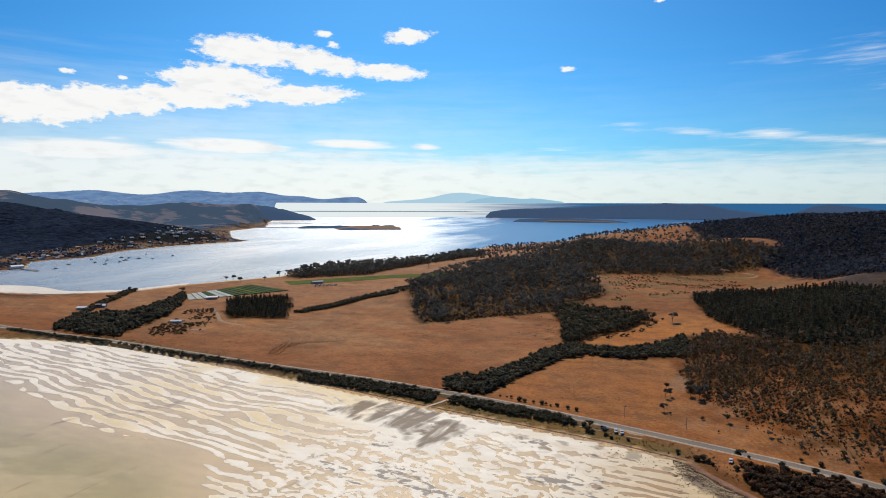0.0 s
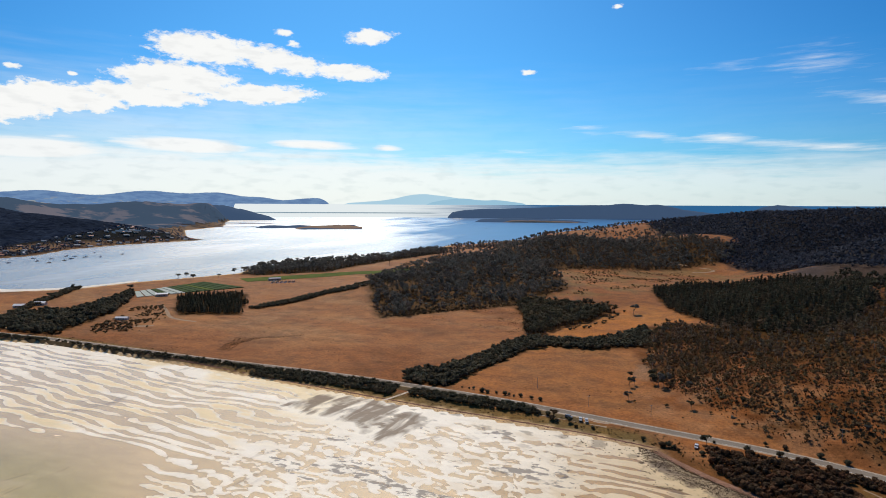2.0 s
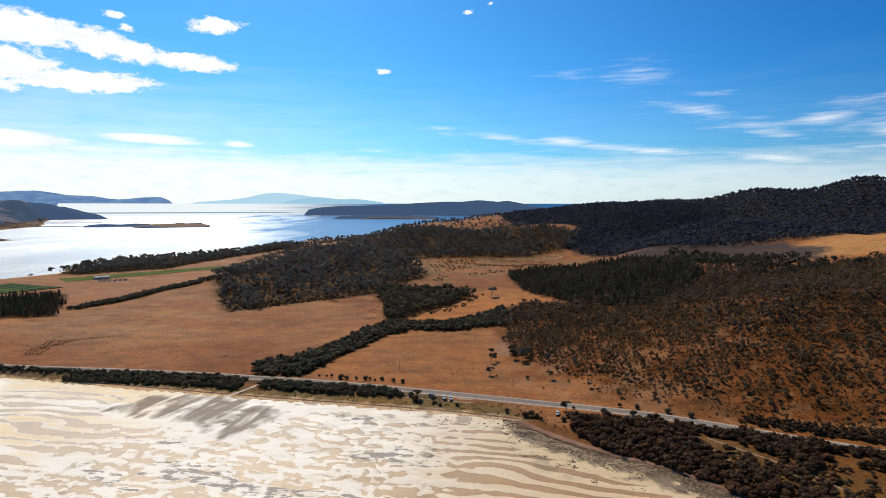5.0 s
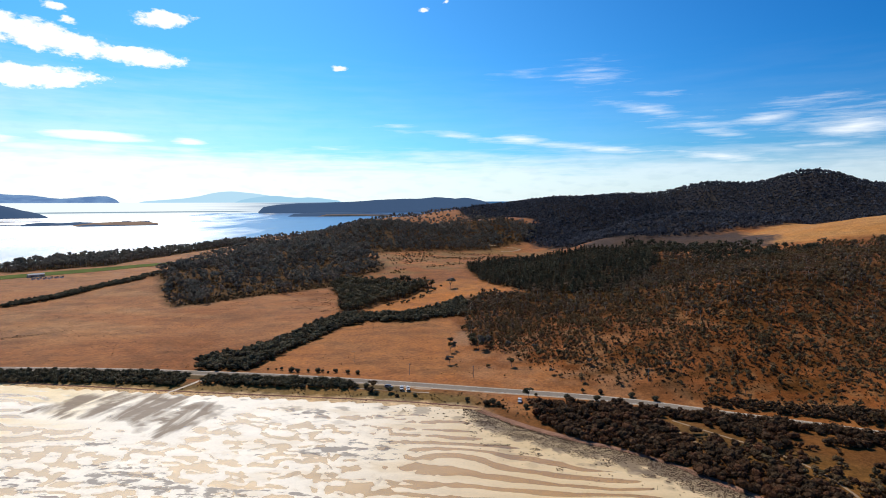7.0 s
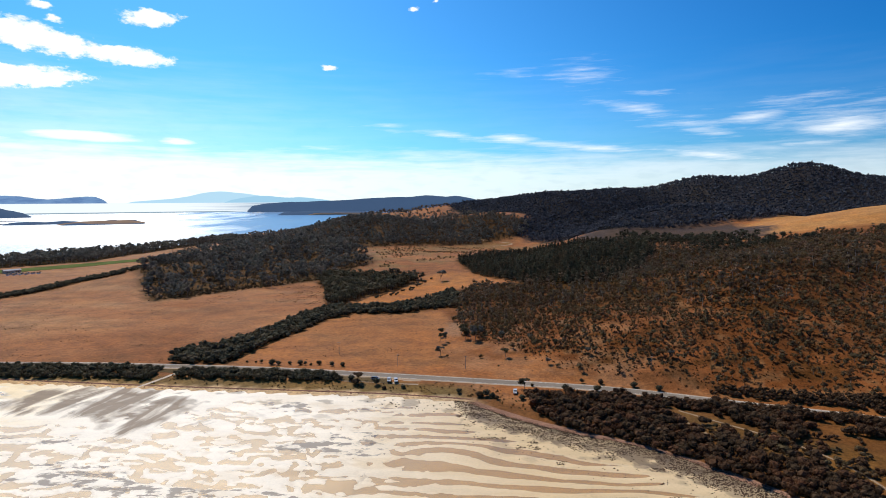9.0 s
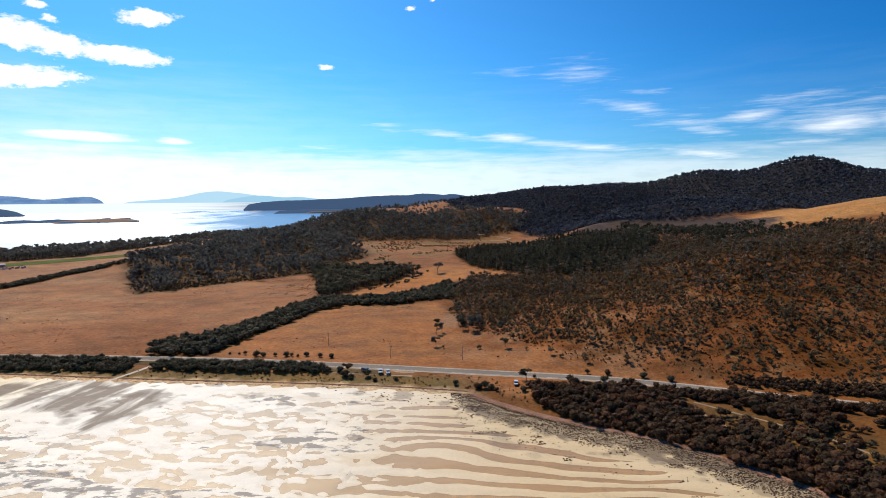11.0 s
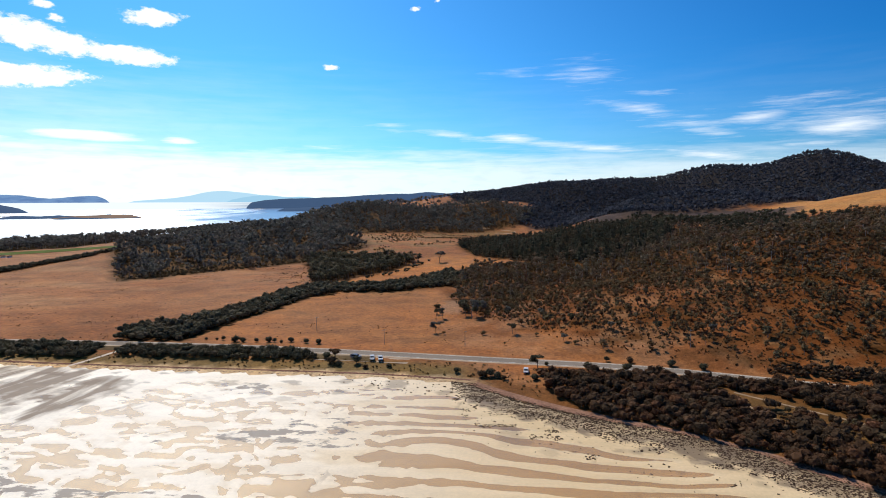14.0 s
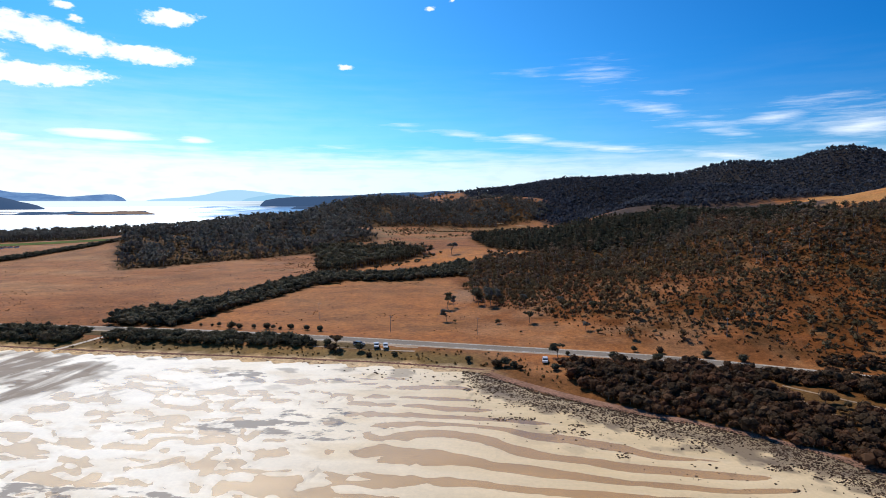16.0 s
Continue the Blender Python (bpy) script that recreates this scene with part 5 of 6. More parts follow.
growth("woodland", "open gum woodland on the far side of the paddock", "woodland", "midgum", *scatter(WOOD, 5.4, 10, 20.0, lambda x, y: np.clip(0.10 + 0.85 * smooth(0.42, 0.55, fractal(x / 17, y / 17, 85, 3) + 0.10 * smooth(620, 760, y)), 0, 1)), 5, 14, LEAF_GUM, BARK, 10, 0.62, 0.25, broad=1.15)
growth("slope_crest_trees", "dark gum trees standing along the crest of the hillside", "trees", "midgum", *scatter([(300, 590), (345, 566), (375, 548), (410, 530), (520, 548), (520, 520), (470, 500), (400, 503), (350, 520), (300, 550)], 9.5, 24, 4.0, clumped(18, 26, 0.38, 0.55, 0.15)), 5, 10, LEAF_PINE, PALE_BARK, 24, 1.0, 0.3)
growth("crest_clump", "dense dark clump of trees at the top of the slope", "trees", "midgum", *scatter([(236, 545), (262, 610), (300, 608), (330, 575), (318, 520), (275, 505)], 6.5, 28, 4.0, clumped(22, 31, 0.30, 0.46, 0.35)), 5, 10, LEAF_PINE, BARK, 28, 0.8, 0.2, broad=1.15)
growth("hollow_trees", "dark belt of trees in the hollow below the straw-coloured field", "trees", "midgum", *scatter([(196, 700), (225, 728), (268, 684), (310, 672), (338, 640), (335, 560), (300, 560), (262, 575), (222, 590), (212, 640)], 6.0, 27, 5.0, clumped(22, 29, 0.32, 0.48, 0.35)), 6, 12, LEAF_PINE, BARK, 27, 0.8, 0.2, broad=1.15)
growth("woodland_understorey", "low scrub under the gum woodland", "scrub", "tuft", *scatter(WOOD, 5.2, 11, 3.0, clumped(20, 12, 0.34, 0.52, 0.3)), 1.5, 4.5, LEAF_SCRUB, BARK, 11, 0.6, 0.5)
growth("bay_hedge", "dark hedge of trees running down to the bay", "hedge", "bush", *scatter(BAY_HEDGE, 4.0, 18, 2.0), 3.0, 6.5, LEAF_HEDGE, BARK, 18, 0.7)
growth("farm_scrub", "low olive scrub around the farm track", "scrub", "bush", *scatter(FARM_SCRUB, 4.2, 19, 5.0, clumped(20, 87, 0.4, 0.55, 0.1)), 1.2, 3.4, LEAF_SCRUB, BARK, 19, 0.8, 0.4)
growth("ridge_trees", "scattered gum trees on the straw-coloured coastal ridge", "trees", "far", *scatter([(-540, 1180), (-470, 1180), (-390, 1090), (-300, 1020), (-120, 1130), (60, 1200), (100, 1400), (-50, 1700), (-450, 1850), (-555, 1640), (-550, 1400)], 14, 20, 10.0,
       clumped(60, 90, 0.40, 0.60, 0.12)), 6, 12, LEAF_GUM, BARK, 20, 1.4, 0.3)
growth("farm_grove", "dark grove of trees around the farm", "grove", "bush", *scatter(FARM_GROVE, 5.2, 12, 4.0), 4, 8.5, LEAF_HEDGE, BARK, 12, 0.4)
growth("farm_windbreak", "dark block of pines beside the crop beds", "windbreak", "pine", *scatter(FARM_PINES, 4.2, 13, 9.0), 5, 8.5, LEAF_PINE, BARK, 13, 0.8)
growth("point_woodland", "dark gum woodland along the bay shore", "woodland", "midgum", *scatter(POINT_WOOD, 6.6, 14, 14.0, clumped(25, 86, 0.3, 0.5, 0.35)), 5, 15, LEAF_GUM, PALE_BARK, 14, 0.7)
growth("shore_gums", "tall spreading gum trees rising over the bay shore woodland", "trees", "gum", *scatter(POINT_WOOD, 17, 101, 6.0), 9, 15, LEAF_GUM, BARK, 101, 0.6, 0.2, broad=1.15)
growth("ridge_gums", "tall gum trees along the upper edge of the woodland", "trees", "gum", *scatter([(-395, 700), (-405, 790), (-385, 880), (-330, 1010), (-250, 1090), (-150, 1140), (-150, 1110), (-235, 1060), (-300, 985), (-345, 870), (-365, 780), (-365, 700)], 11, 102, 6.0), 9, 15, LEAF_GUM, BARK, 102, 0.6, 0.2, broad=1.1)
growth("shore_understorey", "dark scrub under the bay shore woodland", "scrub", "tuft", *scatter(POINT_WOOD, 6.5, 106, 8.0), 2.0, 5.5, LEAF_HEDGE, BARK, 106, 0.6, 0.3, broad=1.3)
growth("hill_forest", "dark eucalypt forest over the big hill", "forest", "far", *scatter(BIG_HILL, 6.2, 15, 4.0), 6, 12, LEAF_HILL_HAZE, BARK, 15, 0.7, 0.12, 1.0)
nx, ny = np.meshgrid(np.arange(-2900, -1540, 9.0), np.arange(480, 1900, 12.0))
deep = inland(TOWN_WOOD, nx, ny) + 60 * (fractal(nx / 90, ny / 90, 116, 4) - 0.5)
rng = np.random.RandomState(117)
nz = height(nx, ny) + 9 * smooth(-4, 10, deep) - 3 + rng.uniform(-2.4, 2.4, nx.shape) * smooth(-4, 10, deep)
n, k = nx.shape
i, j = np.meshgrid(np.arange(n - 1), np.arange(k - 1), indexing="ij")
quads = np.stack([i * k + j, i * k + j + 1, (i + 1) * k + j + 1, (i + 1) * k + j], -1).reshape(-1, 4)
quads = quads[deep.ravel()[quads].max(1) > 0]
canopy = big_mesh("far_shore_forest", np.stack([nx, ny, nz], -1).reshape(-1, 3), quads, [CANOPY_HAZE])
tagged(canopy, "dark forest tinted blue with painted haze on the hill behind the town", "forest", kind="stuff")
growth("wood_front_brush", "low brown-green brush along the lower edge of the gum wood", "scrub", "bush",
       *scatter([(-262, 474), (-233, 497), (-198, 533), (-165, 562), (-130, 585), (-112, 640), (-128, 650), (-150, 600), (-205, 565), (-250, 520)], 5.0, 96, 3.0, clumped(14, 98, 0.36, 0.55, 0.2)), 1.6, 3.6, LEAF_SCRUB, BARK, 96, 0.5, 0.3)
growth("paddock_brush", "dark tussock patches in the corner of the grazed paddock", "tussock grass", "tuft",
       *scatter([(-150, 470), (-108, 440), (-98, 470), (-112, 530), (-128, 570), (-165, 545)], 3.2, 97, 8.0, clumped(12, 99, 0.44, 0.60, 0.03)), 0.6, 1.6, LEAF_TUFT, BARK, 97, 0.8, 0.5, 0.05, 4)

# ---- far shores ----
def far_ridge(name, label, centre_r, depth, profile, mat, base=-3.0, seed=1, rough=0.12, fine=1.0):
    """A hill range along an arc: profile holds degrees to the right of +y and metres of height."""
    a0, a1 = profile[0][0], profile[-1][0]
    a = np.arange(a0, a1 + 1e-6, 0.12 * fine)
    v = np.linspace(-1, 1, 13)
    az, dv = np.meshgrid(a, v)
    top = np.interp(az, [p[0] for p in profile], [p[1] for p in profile])
    r = centre_r + dv * depth
    x, y = r * np.sin(np.radians(az)), r * np.cos(np.radians(az))
    shape = np.cos(dv * np.pi / 2) ** 0.8
    z = base + (top - base) * shape * (1 + rough * 2 * (fractal(x / 160, y / 160, seed, 4) - 0.5) * (1 - 0.3 * shape)) + (top - base) * 0.03 * (fractal(x / 25, y / 25, seed + 9, 2) - 0.5)
    n, k = az.shape
    i, j = np.meshgrid(np.arange(n - 1), np.arange(k - 1), indexing="ij")
    q = np.stack([i * k + j, i * k + j + 1, (i + 1) * k + j + 1, (i + 1) * k + j], -1).reshape(-1, 4)
    ob = big_mesh(name, np.stack([x, y, z], -1).reshape(-1, 3), q, [mat], shade_smooth=True)
    return tagged(ob, label, "hills", kind="structure")


def seen_profile(rows, r, eye):
    """Heights at the distance r for degrees right of +y and degrees above the horizon, from the given eye height."""
    return [(a, eye + math.tan(radians(e)) * r) for a, e in rows]


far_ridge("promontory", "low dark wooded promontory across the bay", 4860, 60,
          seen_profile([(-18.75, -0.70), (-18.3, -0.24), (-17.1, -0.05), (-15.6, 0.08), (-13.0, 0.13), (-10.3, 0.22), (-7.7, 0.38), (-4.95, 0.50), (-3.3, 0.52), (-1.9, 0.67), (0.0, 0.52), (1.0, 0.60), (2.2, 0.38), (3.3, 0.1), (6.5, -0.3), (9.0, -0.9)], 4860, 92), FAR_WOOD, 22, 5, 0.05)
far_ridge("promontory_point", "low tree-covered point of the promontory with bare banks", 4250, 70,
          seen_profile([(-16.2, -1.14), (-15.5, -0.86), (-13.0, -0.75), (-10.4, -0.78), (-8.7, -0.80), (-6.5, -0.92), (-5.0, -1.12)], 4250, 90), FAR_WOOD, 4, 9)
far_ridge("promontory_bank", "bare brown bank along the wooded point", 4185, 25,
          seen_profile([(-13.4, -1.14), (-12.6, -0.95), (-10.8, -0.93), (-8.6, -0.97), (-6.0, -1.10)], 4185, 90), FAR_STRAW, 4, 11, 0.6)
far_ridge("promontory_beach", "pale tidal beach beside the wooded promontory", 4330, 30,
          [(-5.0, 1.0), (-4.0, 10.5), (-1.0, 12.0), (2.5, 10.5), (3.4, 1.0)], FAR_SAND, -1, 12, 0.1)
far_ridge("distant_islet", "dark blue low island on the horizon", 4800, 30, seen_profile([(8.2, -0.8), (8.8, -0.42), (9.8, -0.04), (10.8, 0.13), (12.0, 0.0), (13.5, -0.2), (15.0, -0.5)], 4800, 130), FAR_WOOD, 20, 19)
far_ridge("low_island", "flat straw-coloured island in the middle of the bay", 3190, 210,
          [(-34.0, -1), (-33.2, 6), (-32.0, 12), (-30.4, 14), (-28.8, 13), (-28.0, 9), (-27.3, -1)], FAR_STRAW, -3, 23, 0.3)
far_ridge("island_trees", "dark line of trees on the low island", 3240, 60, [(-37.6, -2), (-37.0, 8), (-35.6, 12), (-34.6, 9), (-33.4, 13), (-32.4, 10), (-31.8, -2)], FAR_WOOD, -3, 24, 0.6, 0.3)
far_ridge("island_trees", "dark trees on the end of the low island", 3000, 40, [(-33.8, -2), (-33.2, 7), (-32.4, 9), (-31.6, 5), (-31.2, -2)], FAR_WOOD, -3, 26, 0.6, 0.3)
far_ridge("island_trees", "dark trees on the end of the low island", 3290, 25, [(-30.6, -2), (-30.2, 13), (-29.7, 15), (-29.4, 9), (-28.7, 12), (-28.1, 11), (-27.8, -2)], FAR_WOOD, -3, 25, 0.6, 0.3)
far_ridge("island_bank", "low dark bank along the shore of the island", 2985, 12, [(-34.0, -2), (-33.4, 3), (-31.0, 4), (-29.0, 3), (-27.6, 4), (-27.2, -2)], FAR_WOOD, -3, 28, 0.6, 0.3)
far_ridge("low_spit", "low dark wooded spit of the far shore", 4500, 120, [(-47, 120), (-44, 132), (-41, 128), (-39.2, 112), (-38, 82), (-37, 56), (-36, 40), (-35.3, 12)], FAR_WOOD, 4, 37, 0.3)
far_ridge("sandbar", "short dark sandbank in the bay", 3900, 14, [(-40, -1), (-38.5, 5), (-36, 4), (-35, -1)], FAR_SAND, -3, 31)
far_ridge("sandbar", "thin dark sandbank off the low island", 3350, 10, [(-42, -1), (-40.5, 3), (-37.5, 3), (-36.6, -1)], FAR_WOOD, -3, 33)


# ---- rocks, wrack and tufts ----
def stones(name, label, category, x, y, z, low, high, mat, seed, squash=0.6, plain=False):
    """Many uneven stones in one mesh."""
    sv, sf = (OCT_V, OCT_F) if plain else (ICO_V, ICO_F)
    rng = np.random.RandomState(seed)
    n = len(x)
    size = low + (high - low) * rng.rand(n) ** 2.2
    v = sv[None] * rng.uniform(0.7, 1.25, (n, len(sv), 1)) * size[:, None, None]
    v = v * np.stack([rng.uniform(0.8, 1.5, n), rng.uniform(0.8, 1.3, n), rng.uniform(0.6, 1.1, n) * squash], -1)[:, None]
    t = rng.uniform(0, 2 * np.pi, n)
    c, s = np.cos(t)[:, None], np.sin(t)[:, None]
    px, py = v[..., 0] * c - v[..., 1] * s + x[:, None], v[..., 0] * s + v[..., 1] * c + y[:, None]
    pts = np.stack([px, py, v[..., 2] + (z + size * 0.1)[:, None]], -1).reshape(-1, 3)
    faces = (sf[None] + (np.arange(n) * len(sv))[:, None, None]).reshape(-1, 3)
    return tagged(big_mesh(name, pts, faces, [mat]), label, category, kind="stuff")


def shore_band(line, n, spread_out, spread_in, seed, power=1.6):
    """Points strewn along a shoreline, thinning out to both sides."""
    rng = np.random.RandomState(seed)
    p = along(line, 0.5)
    k = rng.randint(1, len(p) - 1, n)
    d = p[np.minimum(k + 1, len(p) - 1)] - p[k - 1]
    d /= np.linalg.norm(d, axis=1)[:, None] + 1e-9
    side = np.where(rng.rand(n) < spread_out / (spread_out + spread_in), -1, 1)
    off = side * rng.rand(n) ** power * np.where(side < 0, spread_out, spread_in)
    return p[k, 0] + d[:, 1] * -off * -1 * -1, p[k, 1] - d[:, 0] * -off * -1 * -1


ROCKY = [(150, 20), (120, 95), (97, 136), (88, 147), (76, 163), (61, 174), (43, 184), (23, 199), (10, 214)]


def keep_where(x, y, test):
    ok = test(x, y)
    return x[ok], y[ok]


def shore_level(x, y):
    d = inland(COAST, x, y)
    return np.where(d > 0, height(x, y), flat_level(x, y))


rng = np.random.RandomState(41)
rx, ry = rng.uniform(2, 105, 66000), rng.uniform(125, 225, 66000)
rd = -inland(COAST, rx, ry)
near = (rd > -2.5) & (rng.rand(66000) < 1.0 * smooth(13, 4, rd + 13 * (fractal(rx / 9, ry / 9, 43, 3) - 0.5)) + 0.02 * smooth(40, 10, rd) + 0.8 * smooth(34, 20, rd) * smooth(0.64, 0.70, fractal(rx / 6, ry / 4.5, 45, 3)))
rx, ry = rx[near], ry[near]
stones("shore_rocks", "dark weathered rocks strewn along the tidal shore", "rocks", rx, ry, shore_level(rx, ry), 0.08, 0.32, ROCK, 42)
rx, ry = rng.uniform(-640, 12, 150000), rng.uniform(205, 290, 150000)
rd = inland(COAST, rx, ry) + 1.6 * (fractal(rx / 14, ry / 14, 47, 3) - 0.5)
near = (rng.rand(150000) < 1.0 * smooth(1.4, 0.3, np.abs(rd - 5.0)) + 0.4 * smooth(0.7, 0.1, np.abs(rd - 2.2)))
rx, ry = rx[near], ry[near]
wrack_line = [(x + 1.0, y + 5.0) for x, y in COAST_OUTER if -640 < x < 12]
tagged(ribbon("wrack_line", wrack_line, [-0.6, 0, 0.5], 0.05, WRACK), "thin reddish-brown line of dried seaweed on the beach", "seaweed", kind="structure")
stones("sea_wrack", "dark line of dried seaweed along the beach", "seaweed", rx, ry, shore_level(rx, ry), 0.15, 0.5, WRACK, 48, 0.3, True)
rx, ry = rng.uniform(-80, 12, 3000), rng.uniform(190, 232, 3000)
rd = -inland(COAST, rx, ry)
near = (rd > 0.5) & (rd < 14) & (rng.rand(3000) < 0.25 * smooth(-60, 6, rx))
stones("beach_stones", "scattered dark stones at the edge of the sand", "stones", rx[near], ry[near], shore_level(rx[near], ry[near]), 0.15, 0.5, ROCK, 49)

tx, ty = rng.uniform(-640, 60, 42000), rng.uniform(195, 300, 42000)
td = inland(COAST, tx, ty)
near = (td > 7.5) & (td < 19) & (off_line(ROAD, tx, ty) > 5.5) & (rng.rand(42000) < 0.35 * smooth(0.35, 0.6, fractal(tx / 12, ty / 12, 53, 3)))
growth("dune_grass", "yellow-green dune grass and low herbs above the beach", "grass", "tuft", tx[near], ty[near], 0.5, 1.3, LEAF_DUNE, BARK, 54, 1.0, 0.6, 0.05, 4)
tx, ty = rng.uniform(-440, 60, 60000), rng.uniform(245, 560, 60000)
free = off_line(ROAD, tx, ty) > 7
for poly in (WOOD, HEDGE_MAIN, CLUMP, PADDOCK_ORANGE):
    free &= ~inside(poly, tx, ty)
near = free & (rng.rand(60000) < 0.015 + 0.25 * smooth(0.60, 0.72, fractal(tx / 34, ty / 15, 57, 4)))
growth("tussocks", "scattered dark dry tussocks in the grazed paddocks", "tussock grass", "tuft", tx[near], ty[near], 0.35, 0.9, LEAF_TUFT, BARK, 58, 0.8, 0.6, 0.05, 4)
tx, ty = rng.uniform(10, 300, 30000), rng.uniform(170, 360, 30000)
near = inside(SCRUB, tx, ty) & (off_line(ROAD, tx, ty) > 6) & (ty > 0.95 * tx - 10) & (rng.rand(30000) < 0.22)
growth("hillside_tussocks", "low dry tussocks and heath on the hillside", "tussock grass", "tuft", tx[near], ty[near], 0.4, 1.3, LEAF_TUFT, BARK, 59, 0.8, 0.5, 0.05, 4)
DITCH = [(-330, 304), (-338, 329), (-343, 347), (-324, 358), (-307, 370), (-289, 381), (-287, 376), (-306, 362), (-322, 348), (-322, 330), (-314, 306)]
growth("ditch_scrub", "low dark scrub along a drain in the paddock", "scrub", "tuft", *scatter(DITCH, 1.8, 61, 2.5, clumped(9, 62, 0.3, 0.5, 0.3)), 0.5, 1.3, LEAF_COAST, BARK, 61, 1.0, 0.6, 0.05, 4)

# ---- single trees and bushes ----
SHAPES = {}


def tree_meshes(kind, seed, leaf, bark, detail):
    key = (kind, seed, leaf.name)
    if key not in SHAPES:
        cv, cf, tv, tf = plant(kind, seed, detail)
        made = []
        for name, v, f, m in (("crown", cv, cf, leaf), ("trunk", tv, tf, bark)):
            ob = big_mesh(name, v, f, [m], tint=np.ones((len(v), 3)))
            made.append(ob.data)
            bpy.data.objects.remove(ob)
        SHAPES[key] = made
    return SHAPES[key]


def tree(name, label, category, kind, x, y, tall, leaf=None, bark=None, seed=0, group="", wide=1.0, detail=1.8):
    crown, trunk = tree_meshes(kind, 500 + seed % 5, leaf or LEAF_GUM, bark or BARK, detail)
    turn = (seed * 77.7) % 360
    ob = thing(name, label, category, pose(x, y, ground_at(x, y) - 0.05, 0, 0, turn) @ Matrix.Diagonal((tall * wide, tall * wide, tall, 1)), group)
    for part_name, data in (("crown", crown), ("trunk", trunk)):
        new(part_name, data).parent = ob
    return ob


for k, (x, y, h) in enumerate([(-109, 277, 1.4), (-104, 277, 1.3), (-101, 276.5, 2.0), (-94, 273, 3.2), (-90.5, 272, 2.6), (-85, 273, 2.0), (-79, 272.5, 3.0), (-76.5, 272, 2.0), (-73, 271, 1.5),
                               (-69, 272, 2.6), (-62, 270, 2.5), (-56, 269, 2.7)]):
    tree("roadside_bush", "rounded dark green bush standing along the paddock fence", "bush", "ball", x, y, h, LEAF_HEDGE, BARK, k, "bushes in a row beside the road", 1.0)
for k, (x, y, h, wide) in enumerate([(-45, 241, 3.0, 1.3), (-42, 239, 2.0, 1.2), (-35, 240, 3.2, 1.0), (-31, 236, 1.6, 1.3), (-22, 236.5, 1.4, 1.6), (4, 229, 2.4, 0.9), (13, 224.5, 3.0, 1.2), (16, 224, 3.2, 1.1),
                                     (18.5, 222.5, 2.4, 1.0), (20.5, 220, 2.0, 0.9), (38, 233, 1.7, 0.9), (31, 217, 2.6, 1.1), (36, 213, 3.0, 1.2), (52, 228, 3.0, 1.0), (66, 226, 3.2, 1.0), (76, 221, 3.6, 1.0),
                                     (-48, 246, 2.8, 1.1), (62, 238, 2.2, 1.0), (70, 236, 2.6, 1.0), (84, 231, 3.0, 1.0), (94, 226, 3.0, 1.1)]):
    tree("coastal_bush", "dark rounded coastal bush on dry grass near the road", "bush", "ball", x, y, h, LEAF_HEDGE if k % 3 else LEAF_COAST, BARK, k + 20, "bushes between road and beach", wide)
tree("coastal_tree", "windswept dark tree with a flat crown beside the road", "tree", "gum", 34, 230, 5.0, LEAF_HEDGE, BARK, 3, wide=1.5, detail=3.0)
tree("coastal_tree", "windswept dark tree standing above the roadside bushes", "tree", "gum", -44, 243.5, 5.0, LEAF_COAST, BARK, 4, wide=1.3, detail=3.0)
for k, (x, y, h, wide) in enumerate([(-5, 288, 5.5, 1.2), (30, 278, 5.5, 1.1), (31, 315, 5.0, 1.2), (10, 323, 8.5, 1.2), (13, 315, 9.5, 1.2), (16, 319, 9.0, 1.2), (19, 326, 8.0, 1.2), (8, 335, 8.0, 1.2),
                                     (50, 262, 3.8, 1.2), (-5, 314, 6.5, 0.9), (-2, 319, 6.0, 0.9), (-5, 331, 6.0, 0.9), (46, 300, 4.5, 1.2), (58, 285, 4.5, 1.2), (72, 268, 4.0, 1.2), (90, 262, 4.5, 1.2), (110, 255, 4.0, 1.3), (128, 246, 4.5, 1.2)]):
    tree("paddock_tree", "dark gum tree at the foot of the dry hillside", "tree", "midgum" if 3 <= k <= 7 else "gum", x, y, h, LEAF_HEDGE if k % 2 else LEAF_GUM, BARK, k + 3, "trees at the edge of the scrub", wide, 3.0)
for k, (x, y, h) in enumerate([(-1, 284, 2.0), (17, 280, 2.6), (25, 262, 1.4), (54, 257, 2.2), (40, 272, 1.8)]):
    tree("paddock_bush", "small dark bush in the dry paddock", "bush", "shrub", x, y, h, LEAF_SCRUB, BARK, k + 50, "bushes in the paddock", 1.3)
tree("lone_tree", "lone spreading gum tree in the upper paddock", "tree", "gum", -7, 566, 11.0, LEAF_GUM, PALE_BARK, 2, wide=1.4, detail=3.0)
for k, (x, y, h) in enumerate([(-728, 690, 9), (-716, 694, 10), (-677, 667, 10), (-650, 694, 8), (-668, 757, 11), (-690, 860, 13), (-695, 905, 14), (-680, 945, 13), (-473, 975, 16), (-752, 520, 8), (-668, 538, 10),
                               (-600, 1075, 14), (-580, 1120, 15), (-560, 1160, 14), (-548, 1230, 15), (-545, 1290, 14), (-552, 1350, 13), (-640, 1010, 13), (-480, 1130, 15), (-450, 1210, 15)]):
    tree("shore_gum", "tall gum tree standing out along the bay shore", "tree", "gum", x, y, h, LEAF_GUM, BARK, k + 9, "gum trees along the bay shore", 1.2, 1.4)

